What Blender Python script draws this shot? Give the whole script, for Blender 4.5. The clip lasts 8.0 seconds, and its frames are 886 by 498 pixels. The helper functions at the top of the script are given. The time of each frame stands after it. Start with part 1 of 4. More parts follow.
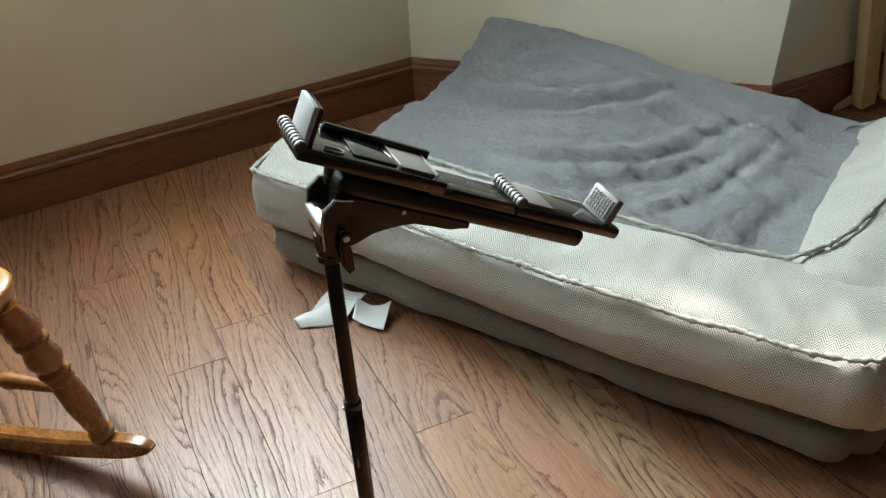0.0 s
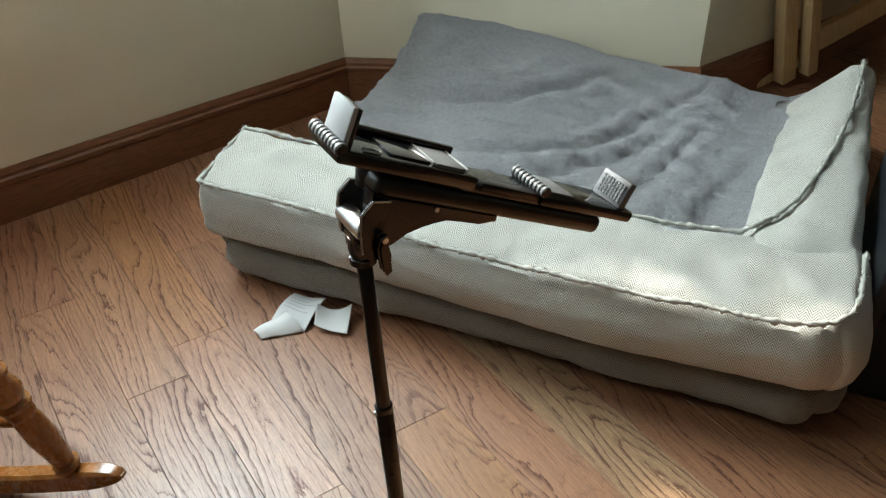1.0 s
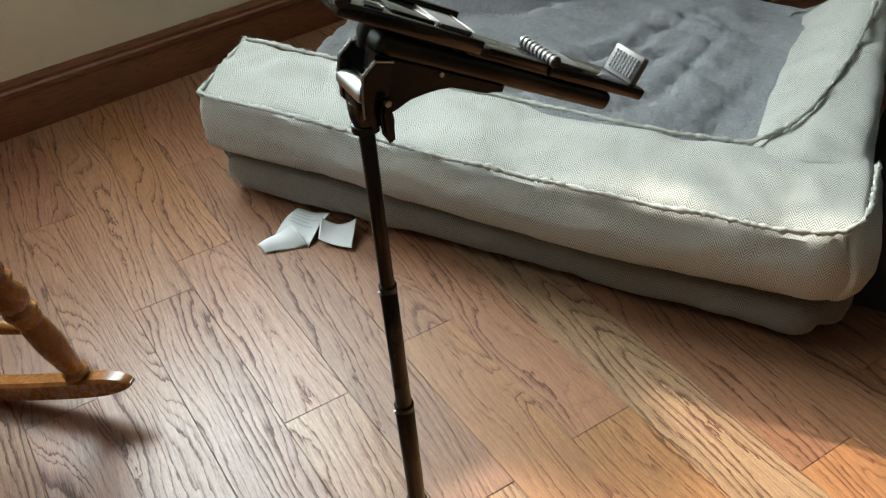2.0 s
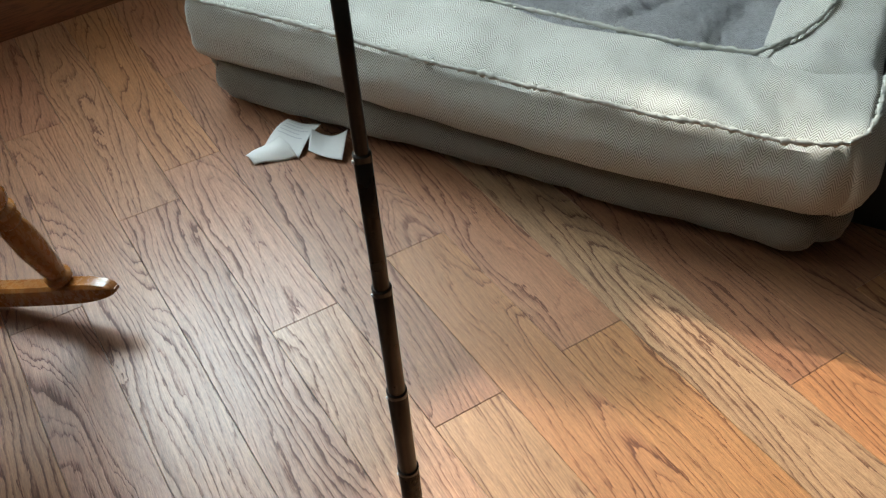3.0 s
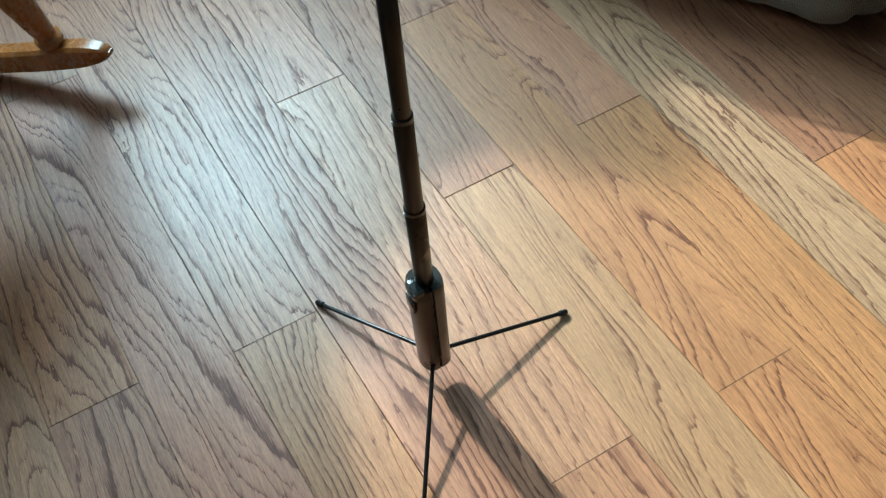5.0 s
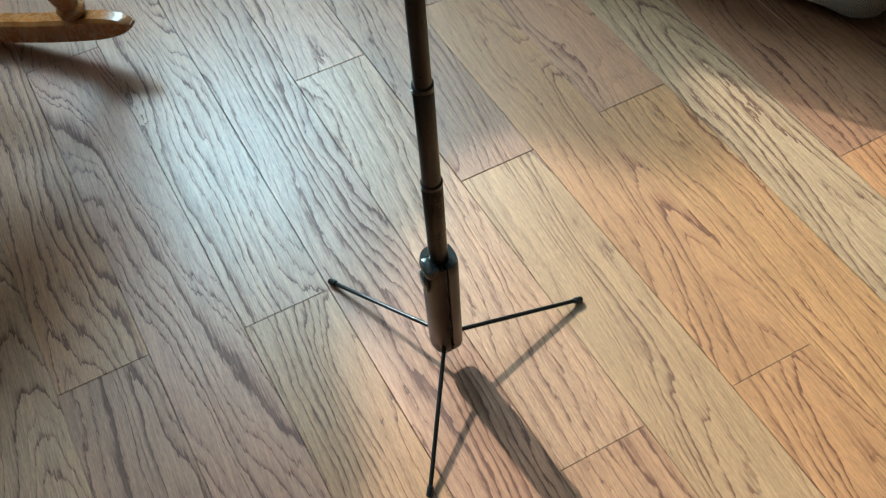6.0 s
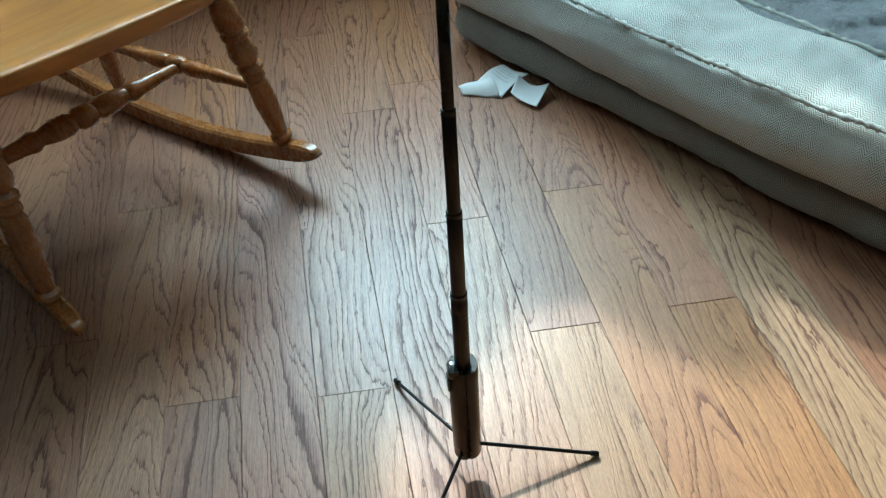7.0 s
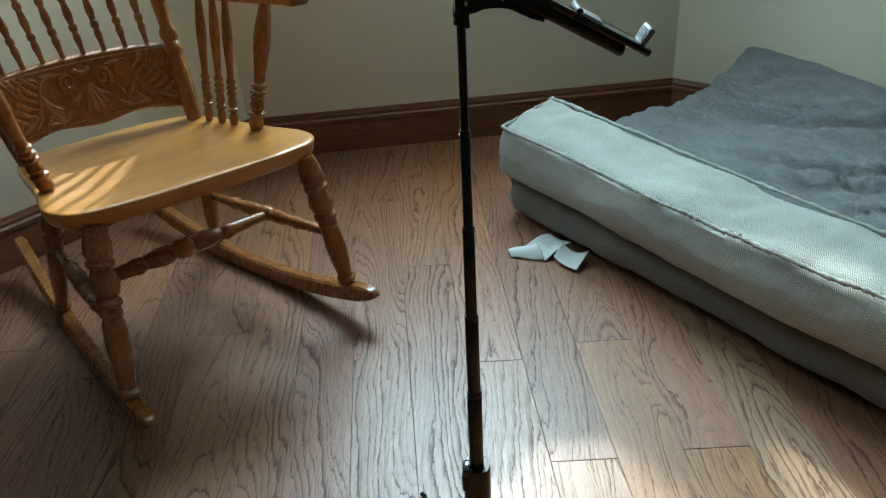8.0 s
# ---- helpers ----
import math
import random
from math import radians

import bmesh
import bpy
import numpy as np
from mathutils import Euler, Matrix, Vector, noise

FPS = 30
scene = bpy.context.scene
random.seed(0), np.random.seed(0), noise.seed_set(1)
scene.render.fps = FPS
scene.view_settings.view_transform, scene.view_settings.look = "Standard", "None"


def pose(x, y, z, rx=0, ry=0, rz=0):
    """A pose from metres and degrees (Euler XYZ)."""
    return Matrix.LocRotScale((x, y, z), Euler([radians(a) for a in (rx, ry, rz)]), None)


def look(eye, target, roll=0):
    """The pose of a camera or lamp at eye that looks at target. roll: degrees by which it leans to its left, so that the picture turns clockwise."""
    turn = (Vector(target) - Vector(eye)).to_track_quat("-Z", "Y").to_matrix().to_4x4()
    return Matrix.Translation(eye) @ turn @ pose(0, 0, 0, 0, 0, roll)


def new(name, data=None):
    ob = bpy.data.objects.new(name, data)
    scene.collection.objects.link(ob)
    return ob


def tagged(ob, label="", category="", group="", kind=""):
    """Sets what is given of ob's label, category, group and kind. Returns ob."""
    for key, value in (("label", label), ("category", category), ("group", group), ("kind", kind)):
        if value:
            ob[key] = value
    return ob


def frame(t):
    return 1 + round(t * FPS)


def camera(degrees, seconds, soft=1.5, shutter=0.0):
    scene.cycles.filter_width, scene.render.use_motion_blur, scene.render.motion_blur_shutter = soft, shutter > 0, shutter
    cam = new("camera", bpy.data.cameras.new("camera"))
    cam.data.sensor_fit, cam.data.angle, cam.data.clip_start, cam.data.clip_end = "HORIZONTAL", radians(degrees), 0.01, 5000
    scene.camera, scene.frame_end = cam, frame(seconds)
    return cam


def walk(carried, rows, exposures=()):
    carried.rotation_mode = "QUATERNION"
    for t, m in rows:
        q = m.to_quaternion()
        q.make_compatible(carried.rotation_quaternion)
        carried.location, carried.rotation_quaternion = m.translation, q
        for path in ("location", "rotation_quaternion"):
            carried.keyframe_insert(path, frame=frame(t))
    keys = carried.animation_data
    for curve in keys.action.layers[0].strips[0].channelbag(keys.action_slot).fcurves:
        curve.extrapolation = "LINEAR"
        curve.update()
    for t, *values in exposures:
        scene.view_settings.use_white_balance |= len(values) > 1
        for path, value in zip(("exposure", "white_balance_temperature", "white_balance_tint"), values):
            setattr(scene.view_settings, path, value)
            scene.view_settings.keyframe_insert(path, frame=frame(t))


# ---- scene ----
cam = camera(58.6, 8.0, soft=1.25)
PATH = [
    (0, (-0.196, -0.519, 1.047), (0.428, 0.957, -0.15), -2.7),
    (0.5, (-0.239, -0.503, 1.05), (0.525, 0.903, -0.15), -2.1),
    (1, (-0.247, -0.49, 1.047), (0.536, 0.897, -0.162), -3.0),
    (1.5, (-0.253, -0.49, 1.027), (0.496, 0.861, -0.243), -3.4),
    (1.7, (-0.256, -0.493, 1.024), (0.478, 0.836, -0.278), -3.4),
    (2.8, (-0.246, -0.508, 0.973), (0.412, 0.72, -0.462), -3.5),
    (3, (-0.248, -0.509, 0.966), (0.401, 0.693, -0.495), -2.9),
    (3.5, (-0.261, -0.514, 0.928), (0.334, 0.61, -0.616), -2.3),
    (4, (-0.266, -0.523, 0.903), (0.275, 0.527, -0.711), -2.4),
    (4.5, (-0.268, -0.531, 0.891), (0.221, 0.435, -0.791), -2.8),
    (4.7, (-0.265, -0.534, 0.893), (0.2, 0.404, -0.811), -3.6),
    (5.8, (-0.268, -0.547, 0.868), (0.14, 0.355, -0.87), -4.2),
    (6, (-0.271, -0.546, 0.871), (0.13, 0.376, -0.858), -4.1),
    (6.5, (-0.27, -0.588, 0.907), (0.054, 0.521, -0.726), -4.2),
    (7, (-0.174, -0.764, 0.964), (-0.081, 0.654, -0.444), -5.0),
    (7.5, (-0.152, -0.927, 0.988), (-0.167, 0.699, -0.176), -4.1),
    (7.6, (-0.154, -0.942, 0.995), (-0.18, 0.709, -0.133), -4.3),
    (8, (-0.132, -0.956, 0.988), (-0.173, 0.767, -0.026), -4.1),
]
walk(cam, [(t, look(eye, target, roll)) for t, eye, target, roll in PATH],
     [(0.0, 0.46, 7250, 9), (1.5, 0.44, 7250, 9), (3.0, 0.19, 7050, 9), (4.5, 0.36, 5650, -8), (6.0, 0.29, 5600, -11), (7.0, 0.22, 5700, -9), (8.0, 0.01, 5950, -6)])

# ---- world and light ----
SUN_AZ, SUN_EL = radians(-8.0), radians(38.0)   # azimuth from +y towards +x
world = bpy.data.worlds.new("sky_world")
scene.world = world
world.use_nodes = True
wn = world.node_tree
sky = wn.nodes.new("ShaderNodeTexSky")
sky.sky_type, sky.sun_disc = "NISHITA", False
sky.sun_elevation, sky.sun_rotation = SUN_EL, SUN_AZ
wn.links.new(sky.outputs[0], wn.nodes["Background"].inputs[0])
wn.nodes["Background"].inputs[1].default_value = 0.10

sun_dir = Vector((math.sin(SUN_AZ) * math.cos(SUN_EL), math.cos(SUN_AZ) * math.cos(SUN_EL), math.sin(SUN_EL)))
sun = new("sun", bpy.data.lights.new("sun", "SUN"))
sun.data.energy, sun.data.angle, sun.data.color = 5.0, radians(1.1), (1.0, 0.975, 0.94)
sun.matrix_world = look(sun_dir * 20, (0, 0, 0))

# ---- helpers ----
def link_node(nt, a, b):
    nt.links.new(a, b)


class Mat:
    """A small builder of node materials."""

    def __init__(self, name, rough=0.5, metal=0.0, color=(0.5, 0.5, 0.5), spec=0.5):
        self.m = bpy.data.materials.new(name)
        self.m.use_nodes = True
        self.t = self.m.node_tree
        self.b = self.t.nodes["Principled BSDF"]
        self.b.inputs["Roughness"].default_value = rough
        self.b.inputs["Metallic"].default_value = metal
        self.b.inputs["Base Color"].default_value = (*color, 1)
        self.b.inputs["Specular IOR Level"].default_value = spec

    def node(self, kind, **values):
        n = self.t.nodes.new(kind)
        for key, value in values.items():
            n.inputs[key.replace("_", " ")].default_value = value
        return n

    def link(self, a, b):
        self.t.links.new(a, b)

    def math(self, op, a, b=0.0, c=None):
        n = self.t.nodes.new("ShaderNodeMath")
        n.operation = op
        for k, v in enumerate((a, b, c)):
            if v is None:
                continue
            if isinstance(v, (int, float)):
                n.inputs[k].default_value = v
            else:
                self.link(v, n.inputs[k])
        return n.outputs[0]

    def coords(self, scale=(1, 1, 1), which="Object"):
        tc = self.t.nodes.new("ShaderNodeTexCoord")
        mp = self.t.nodes.new("ShaderNodeMapping")
        mp.inputs["Scale"].default_value = scale
        self.link(tc.outputs[which], mp.inputs[0])
        return mp.outputs[0]

    def noise(self, vec, scale, detail=3.0, rough=0.55, dist=0.0):
        n = self.node("ShaderNodeTexNoise", Scale=scale, Detail=detail, Roughness=rough, Distortion=dist)
        self.link(vec, n.inputs["Vector"])
        return n.outputs["Fac"]

    def ramp(self, fac, stops):
        n = self.t.nodes.new("ShaderNodeValToRGB")
        els = n.color_ramp.elements
        while len(els) < len(stops):
            els.new(0.5)
        for e, (p, c) in zip(els, stops):
            e.position, e.color = p, (*c, 1) if len(c) == 3 else c
        self.link(fac, n.inputs[0])
        return n.outputs[0]

    def mix(self, fac, a, b, mode="MIX"):
        n = self.t.nodes.new("ShaderNodeMix")
        n.data_type, n.blend_type = "RGBA", mode
        for sock, v in ((n.inputs[0], fac), (n.inputs[6], a), (n.inputs[7], b)):
            if isinstance(v, (int, float)):
                sock.default_value = v
            elif isinstance(v, tuple):
                sock.default_value = (*v, 1)
            else:
                self.link(v, sock)
        return n.outputs[2]

    def bump(self, height, strength=0.3, distance=0.002):
        n = self.node("ShaderNodeBump", Strength=strength, Distance=distance)
        self.link(height, n.inputs["Height"])
        self.link(n.outputs[0], self.b.inputs["Normal"])

    def base(self, col):
        self.link(col, self.b.inputs["Base Color"])

    def rough(self, val, lo, hi):
        n = self.node("ShaderNodeMapRange", To_Min=lo, To_Max=hi)
        self.link(val, n.inputs[0])
        self.link(n.outputs[0], self.b.inputs["Roughness"])


def mesh_of(name, bm, smooth=True):
    me = bpy.data.meshes.new(name)
    bmesh.ops.recalc_face_normals(bm, faces=bm.faces)
    bm.to_mesh(me)
    bm.free()
    if smooth:
        for p in me.polygons:
            p.use_smooth = True
    return me


def part(name, bm, material, parent=None, label="", smooth=True, sharp=40):
    me = mesh_of(name, bm, smooth) if isinstance(bm, bmesh.types.BMesh) else bm
    if smooth and sharp:
        me.set_sharp_from_angle(angle=radians(sharp))
    if not me.materials:
        me.materials.append(material)
    ob = new(name, me)
    ob.parent = parent
    if label:
        tagged(ob, label)
    return ob


def box_bm(x0, x1, y0, y1, z0, z1, bevel=0.0, seg=2, bm=None, m=None):
    out = bm or bmesh.new()
    r = bmesh.ops.create_cube(out, size=1)
    vs = r["verts"]
    for v in vs:
        v.co = Vector((x0 + (v.co.x + 0.5) * (x1 - x0), y0 + (v.co.y + 0.5) * (y1 - y0), z0 + (v.co.z + 0.5) * (z1 - z0)))
    if bevel:
        es = list({e for v in vs for e in v.link_edges})
        b = bmesh.ops.bevel(out, geom=es, offset=bevel, segments=seg, affect="EDGES", profile=0.5)
        vs = list({v for f in b["faces"] for v in f.verts} | {v for v in vs if v.is_valid})
    if m is not None:
        for v in vs:
            v.co = m @ v.co
    return out


def tube_bm(points, radii, sides=10, bm=None, closed=False, caps=True, jitter=0.0):
    """A tube along points; radii is one number or one for each point."""
    out = bm or bmesh.new()
    pts = [Vector(p) for p in points]
    n = len(pts)
    if isinstance(radii, (int, float)):
        radii = [radii] * n
    rings, ref = [], None
    for k, p in enumerate(pts):
        a = pts[(k - 1) % n] if closed or k > 0 else p
        b = pts[(k + 1) % n] if closed or k < n - 1 else p
        d = (b - a).normalized()
        if ref is None:
            ref = Vector((0, 0, 1)) if abs(d.z) < 0.9 else Vector((1, 0, 0))
        ref = (ref - d * ref.dot(d)).normalized()
        side = d.cross(ref)
        ring = []
        for q in range(sides):
            an = 2 * math.pi * q / sides
            r = radii[k] * (1 + (random.uniform(-jitter, jitter) if jitter else 0))
            ring.append(out.verts.new(p + (ref * math.cos(an) + side * math.sin(an)) * r))
        rings.append(ring)
    for k in range(n if closed else n - 1):
        r0, r1 = rings[k], rings[(k + 1) % n]
        for q in range(sides):
            out.faces.new((r0[q], r0[(q + 1) % sides], r1[(q + 1) % sides], r1[q]))
    if caps and not closed:
        out.faces.new(rings[0][::-1])
        out.faces.new(rings[-1])
    return out


def lathe_bm(a, b, profile, sides=14, bm=None):
    """A turned piece from a to b; profile: (share of the length, radius)."""
    a, b = Vector(a), Vector(b)
    return tube_bm([a.lerp(b, s) for s, r in profile], [r for s, r in profile], sides, bm)


def grid_bm(nu, nv, func, bm=None):
    out = bm or bmesh.new()
    vs = [[out.verts.new(func(i / nu, j / nv)) for j in range(nv + 1)] for i in range(nu + 1)]
    for i in range(nu):
        for j in range(nv):
            out.faces.new((vs[i][j], vs[i + 1][j], vs[i + 1][j + 1], vs[i][j + 1]))
    return out


def prism_bm(outline, y0, y1, m=None, bevel=0.0, bm=None):
    """An outline in (x, z), drawn out from y0 to y1."""
    out = bm or bmesh.new()
    lo = [out.verts.new((x, y0, z)) for x, z in outline]
    hi = [out.verts.new((x, y1, z)) for x, z in outline]
    n = len(outline)
    fs = [out.faces.new(lo), out.faces.new(hi[::-1])]
    for k in range(n):
        fs.append(out.faces.new((lo[k], hi[k], hi[(k + 1) % n], lo[(k + 1) % n])))
    vs = lo + hi
    if bevel:
        es = list({e for f in fs[:2] for e in f.edges})
        b = bmesh.ops.bevel(out, geom=es, offset=bevel, segments=2, affect="EDGES")
        vs = list({v for f in b["faces"] for v in f.verts} | {v for v in vs if v.is_valid})
    if m is not None:
        for v in vs:
            v.co = m @ v.co
    return out


def empty(name, m, label, category, group="", kind=""):
    ob = new(name)
    ob.empty_display_size = 0.05
    ob.matrix_world = m
    return tagged(ob, label, category, group, kind)


def fnoise(x, y, z=0.0, s=1.0):
    return noise.noise(Vector((x * s, y * s, z * s)))


def along(table, t):
    for (a, va), (b, vb) in zip(table[:-1], table[1:]):
        if t <= b:
            return va + (vb - va) * (t - a) / (b - a)
    return table[-1][1]


# ---- materials ----
def oak_floor_material():
    k = Mat("oak_floor", rough=0.3)
    info = k.t.nodes.new("ShaderNodeObjectInfo")
    off = k.math("MULTIPLY", info.outputs["Random"], 53.0)
    tc = k.t.nodes.new("ShaderNodeTexCoord")
    sep = k.t.nodes.new("ShaderNodeSeparateXYZ")
    k.link(tc.outputs["Object"], sep.inputs[0])

    def vec(sx, sy, add=0.0):
        c = k.t.nodes.new("ShaderNodeCombineXYZ")
        k.link(k.math("MULTIPLY", sep.outputs[0], sx), c.inputs[0])
        k.link(k.math("MULTIPLY", sep.outputs[1], sy), c.inputs[1])
        k.link(k.math("ADD", off, add), c.inputs[2])
        return c.outputs[0]

    def chance(f):
        return k.math("FRACT", k.math("MULTIPLY", info.outputs["Random"], f))

    # growth rings: nested arches round a heart line that wanders off the plank on most boards
    heart = k.math("ADD", k.math("MULTIPLY", chance(37.0), 0.20), -0.044)
    field = k.noise(vec(9.0, 1.6), 1.0, 1.5, 0.5)
    across = k.math("SUBTRACT", k.math("ADD", sep.outputs[0], k.math("MULTIPLY", sep.outputs[1], 0.069)), heart)
    across = k.math("ADD", across, k.math("MULTIPLY", k.math("SUBTRACT", k.noise(vec(4.0, 2.6, 21), 1.0, 2.0, 0.5), 0.5), 0.05))
    arch = k.math("SQRT", k.math("ADD", k.math("MULTIPLY", across, across), 0.00012))
    climb = k.math("MULTIPLY", sep.outputs[1], k.math("ADD", 4.0, k.math("MULTIPLY", chance(91.0), 11.0)))
    jag = k.noise(vec(34, 7, 3), 1.0, 4.0, 0.68)
    h = k.math("ADD", k.math("MULTIPLY", arch, 80.0), climb)
    h = k.math("ADD", h, k.math("MULTIPLY", field, 11.0))
    h = k.math("ADD", h, k.math("MULTIPLY", jag, 2.2))
    spread = k.t.nodes.new("ShaderNodeCombineXYZ")
    k.link(k.math("MULTIPLY", h, 0.33), spread.inputs[0])
    k.link(off, spread.inputs[1])
    h = k.math("ADD", h, k.math("MULTIPLY", k.noise(spread.outputs[0], 1.0, 2.0, 0.5), 3.2))
    ring = k.math("FRACT", h)
    year = k.t.nodes.new("ShaderNodeTexWhiteNoise")
    year.noise_dimensions = "1D"
    k.link(k.math("ADD", k.math("FLOOR", h), off), year.inputs["W"])
    line = k.ramp(ring, [(0.0, (1.0,) * 3), (0.07, (0.85,) * 3), (0.16, (0.38,) * 3), (0.34, (0.12,) * 3), (0.70, (0.0,) * 3), (0.95, (0.10,) * 3), (1.0, (1.0,) * 3)])
    pores = k.noise(vec(620, 22, 7), 1.0, 2.0, 0.6)
    pore = k.ramp(pores, [(0.43, (1, 1, 1)), (0.52, (0, 0, 0))])
    fine = k.noise(vec(260, 9, 11), 1.0, 3.0, 0.7)
    fleck = k.noise(vec(900, 120, 29), 1.0, 2.0, 0.6)
    blot = k.noise(vec(11, 3.6, 17), 1.0, 3.0, 0.6)
    grain = k.math("MULTIPLY", line, k.math("ADD", k.math("MULTIPLY", pore, 0.35), 0.75))
    grain = k.math("MULTIPLY", grain, k.math("MULTIPLY", k.math("ADD", 0.22, k.math("MULTIPLY", year.outputs["Value"], 1.25)), k.math("ADD", 0.05, k.math("MULTIPLY", blot, 1.85))))
    grain = k.math("MINIMUM", k.math("ADD", grain, k.math("MULTIPLY", pore, 0.20)), 1.0)
    # short bright and dark fibres, stretched well apart
    fibre = k.node("ShaderNodeMapRange", From_Min=0.36, From_Max=0.64)
    k.link(k.math("MULTIPLY", k.math("ADD", fine, fleck), 0.5), fibre.inputs[0])
    tone = k.mix(k.math("ADD", k.math("MULTIPLY", fibre.outputs[0], 0.6), k.math("MULTIPLY", blot, 0.4)), (0.52, 0.48, 0.44), (1.48, 1.47, 1.46))
    wood = k.mix(1.0, info.outputs["Color"], tone, "MULTIPLY")
    dark = k.mix(1.0, wood, (0.31, 0.20, 0.155), "MULTIPLY")
    k.base(k.mix(grain, wood, dark))
    scuff = k.noise(k.coords((1, 1, 1), "Generated"), 30.0, 4.0, 0.65)
    k.rough(k.math("ADD", k.math("MULTIPLY", scuff, 0.5), k.math("MULTIPLY", grain, 0.5)), 0.34, 0.66)
    k.bump(k.math("SUBTRACT", k.math("MULTIPLY", k.math("ADD", fine, k.math("MULTIPLY", fleck, 1.8)), 0.4), grain), 0.5, 0.0006)
    # open pores take no lacquer
    k.link(k.math("MULTIPLY", k.math("SUBTRACT", 1.0, k.math("MULTIPLY", grain, 0.85)), 0.58), k.b.inputs["Coat Weight"])
    k.b.inputs["Coat Roughness"].default_value = 0.35
    return k.m


def wood_material(name, light, dark, rough, axis_scale, ring=9.0, coat=0.0, speck=0.5, coat_rough=0.15):
    k = Mat(name, rough=rough)
    vec = k.coords(axis_scale)
    info = k.t.nodes.new("ShaderNodeObjectInfo")
    add = k.t.nodes.new("ShaderNodeVectorMath")
    k.link(vec, add.inputs[0])
    k.link(info.outputs["Random"], add.inputs[1])
    field = k.noise(add.outputs[0], 2.2, 1.5, 0.5)
    r = k.math("FRACT", k.math("MULTIPLY", field, ring))
    line = k.ramp(r, [(0, (1, 1, 1)), (0.35, (0.15,) * 3), (0.8, (0, 0, 0)), (1, (1, 1, 1))])
    fine = k.noise(add.outputs[0], 22.0, 3.0, 0.65)
    k.base(k.mix(k.math("ADD", k.math("MULTIPLY", line, 0.5), k.math("MULTIPLY", fine, speck)), light, dark))
    k.rough(fine, rough * 0.8, rough * 1.3)
    k.bump(fine, 0.12, 0.0006)
    k.b.inputs["Coat Weight"].default_value = coat
    k.b.inputs["Coat Roughness"].default_value = coat_rough
    return k.m


def paint_material(name, color, rough=0.7, rel=0.06):
    k = Mat(name, rough=rough)
    v = k.coords()
    big, small = k.noise(v, 1.7, 4, 0.6), k.noise(v, 260, 2, 0.5)
    lo, hi = tuple(c * (1 - rel) for c in color), tuple(c * (1 + rel) for c in color)
    k.base(k.mix(big, lo, hi))
    k.bump(small, 0.10, 0.0006)
    return k.m


def herringbone_material(name, light, dark, width=0.0092, pitch=0.0072):
    """Zigzag weave; x runs along the piece, y + z across it."""
    k = Mat(name, rough=0.95, spec=0.1)
    tc = k.t.nodes.new("ShaderNodeTexCoord")
    sep = k.t.nodes.new("ShaderNodeSeparateXYZ")
    k.link(tc.outputs["Object"], sep.inputs[0])
    warp = k.math("MULTIPLY", k.math("SUBTRACT", k.noise(tc.outputs["Object"], 14.0, 2), 0.5), 0.010)
    x = k.math("ADD", sep.outputs[0], warp)
    c = k.math("ADD", k.math("ADD", sep.outputs[1], sep.outputs[2]), warp)
    zig = k.math("PINGPONG", x, width)
    st = k.math("FRACT", k.math("DIVIDE", k.math("ADD", c, k.math("MULTIPLY", zig, 1.9)), pitch))
    tri = k.math("PINGPONG", st, 0.5)
    line = k.ramp(k.math("MULTIPLY", tri, 2.0), [(0.30, (0, 0, 0)), (0.62, (1, 1, 1))])
    thread = k.noise(tc.outputs["Object"], 900, 2, 0.6)
    blot = k.noise(tc.outputs["Object"], 9, 3, 0.6)
    worn = k.ramp(k.noise(tc.outputs["Object"], 16, 3, 0.65), [(0.38, (0.32,) * 3), (0.64, (1, 1, 1))])
    line = k.math("ADD", k.math("MULTIPLY", k.math("SUBTRACT", line, 0.6), worn), 0.6)
    fac = k.math("ADD", k.math("MULTIPLY", line, 0.78), k.math("MULTIPLY", k.math("SUBTRACT", thread, 0.4), 0.6))
    col = k.mix(fac, dark, light)
    k.base(k.mix(1.0, col, k.mix(blot, (0.88, 0.87, 0.86), (1.05, 1.05, 1.05)), "MULTIPLY"))
    k.bump(k.math("ADD", line, k.math("MULTIPLY", thread, 0.6)), 0.35, 0.0012)
    k.b.inputs["Sheen Weight"].default_value = 0.25
    return k.m


def fleece_material():
    k = Mat("grey_fleece", rough=1.0, spec=0.05)
    v = k.coords()
    big, mid, fine = k.noise(v, 6, 3), k.noise(v, 105, 4, 0.78), k.noise(v, 420, 3, 0.7)
    nap = k.node("ShaderNodeMapRange", From_Min=0.26, From_Max=0.74)
    k.link(mid, nap.inputs[0])
    c = k.mix(nap.outputs[0], (0.235, 0.231, 0.245), (0.485, 0.478, 0.505))
    k.base(k.mix(1.0, c, k.mix(big, (0.8, 0.8, 0.8), (1.15, 1.15, 1.15)), "MULTIPLY"))
    k.bump(k.math("ADD", k.math("MULTIPLY", mid, 1.6), fine), 1.0, 0.011)
    k.b.inputs["Sheen Weight"].default_value = 0.5
    k.b.inputs["Sheen Roughness"].default_value = 0.5
    return k.m


def plastic_material(name, color, rough, metal=0.0, grain=500):
    k = Mat(name, rough=rough, metal=metal)
    v = k.coords()
    n, smear = k.noise(v, grain, 2), k.noise(v, 25, 3, 0.6)
    k.base(k.mix(smear, tuple(c * 0.8 for c in color), tuple(c * 1.2 for c in color)))
    k.rough(smear, rough * 0.75, rough * 1.35)
    k.bump(n, 0.06, 0.0003)
    return k.m


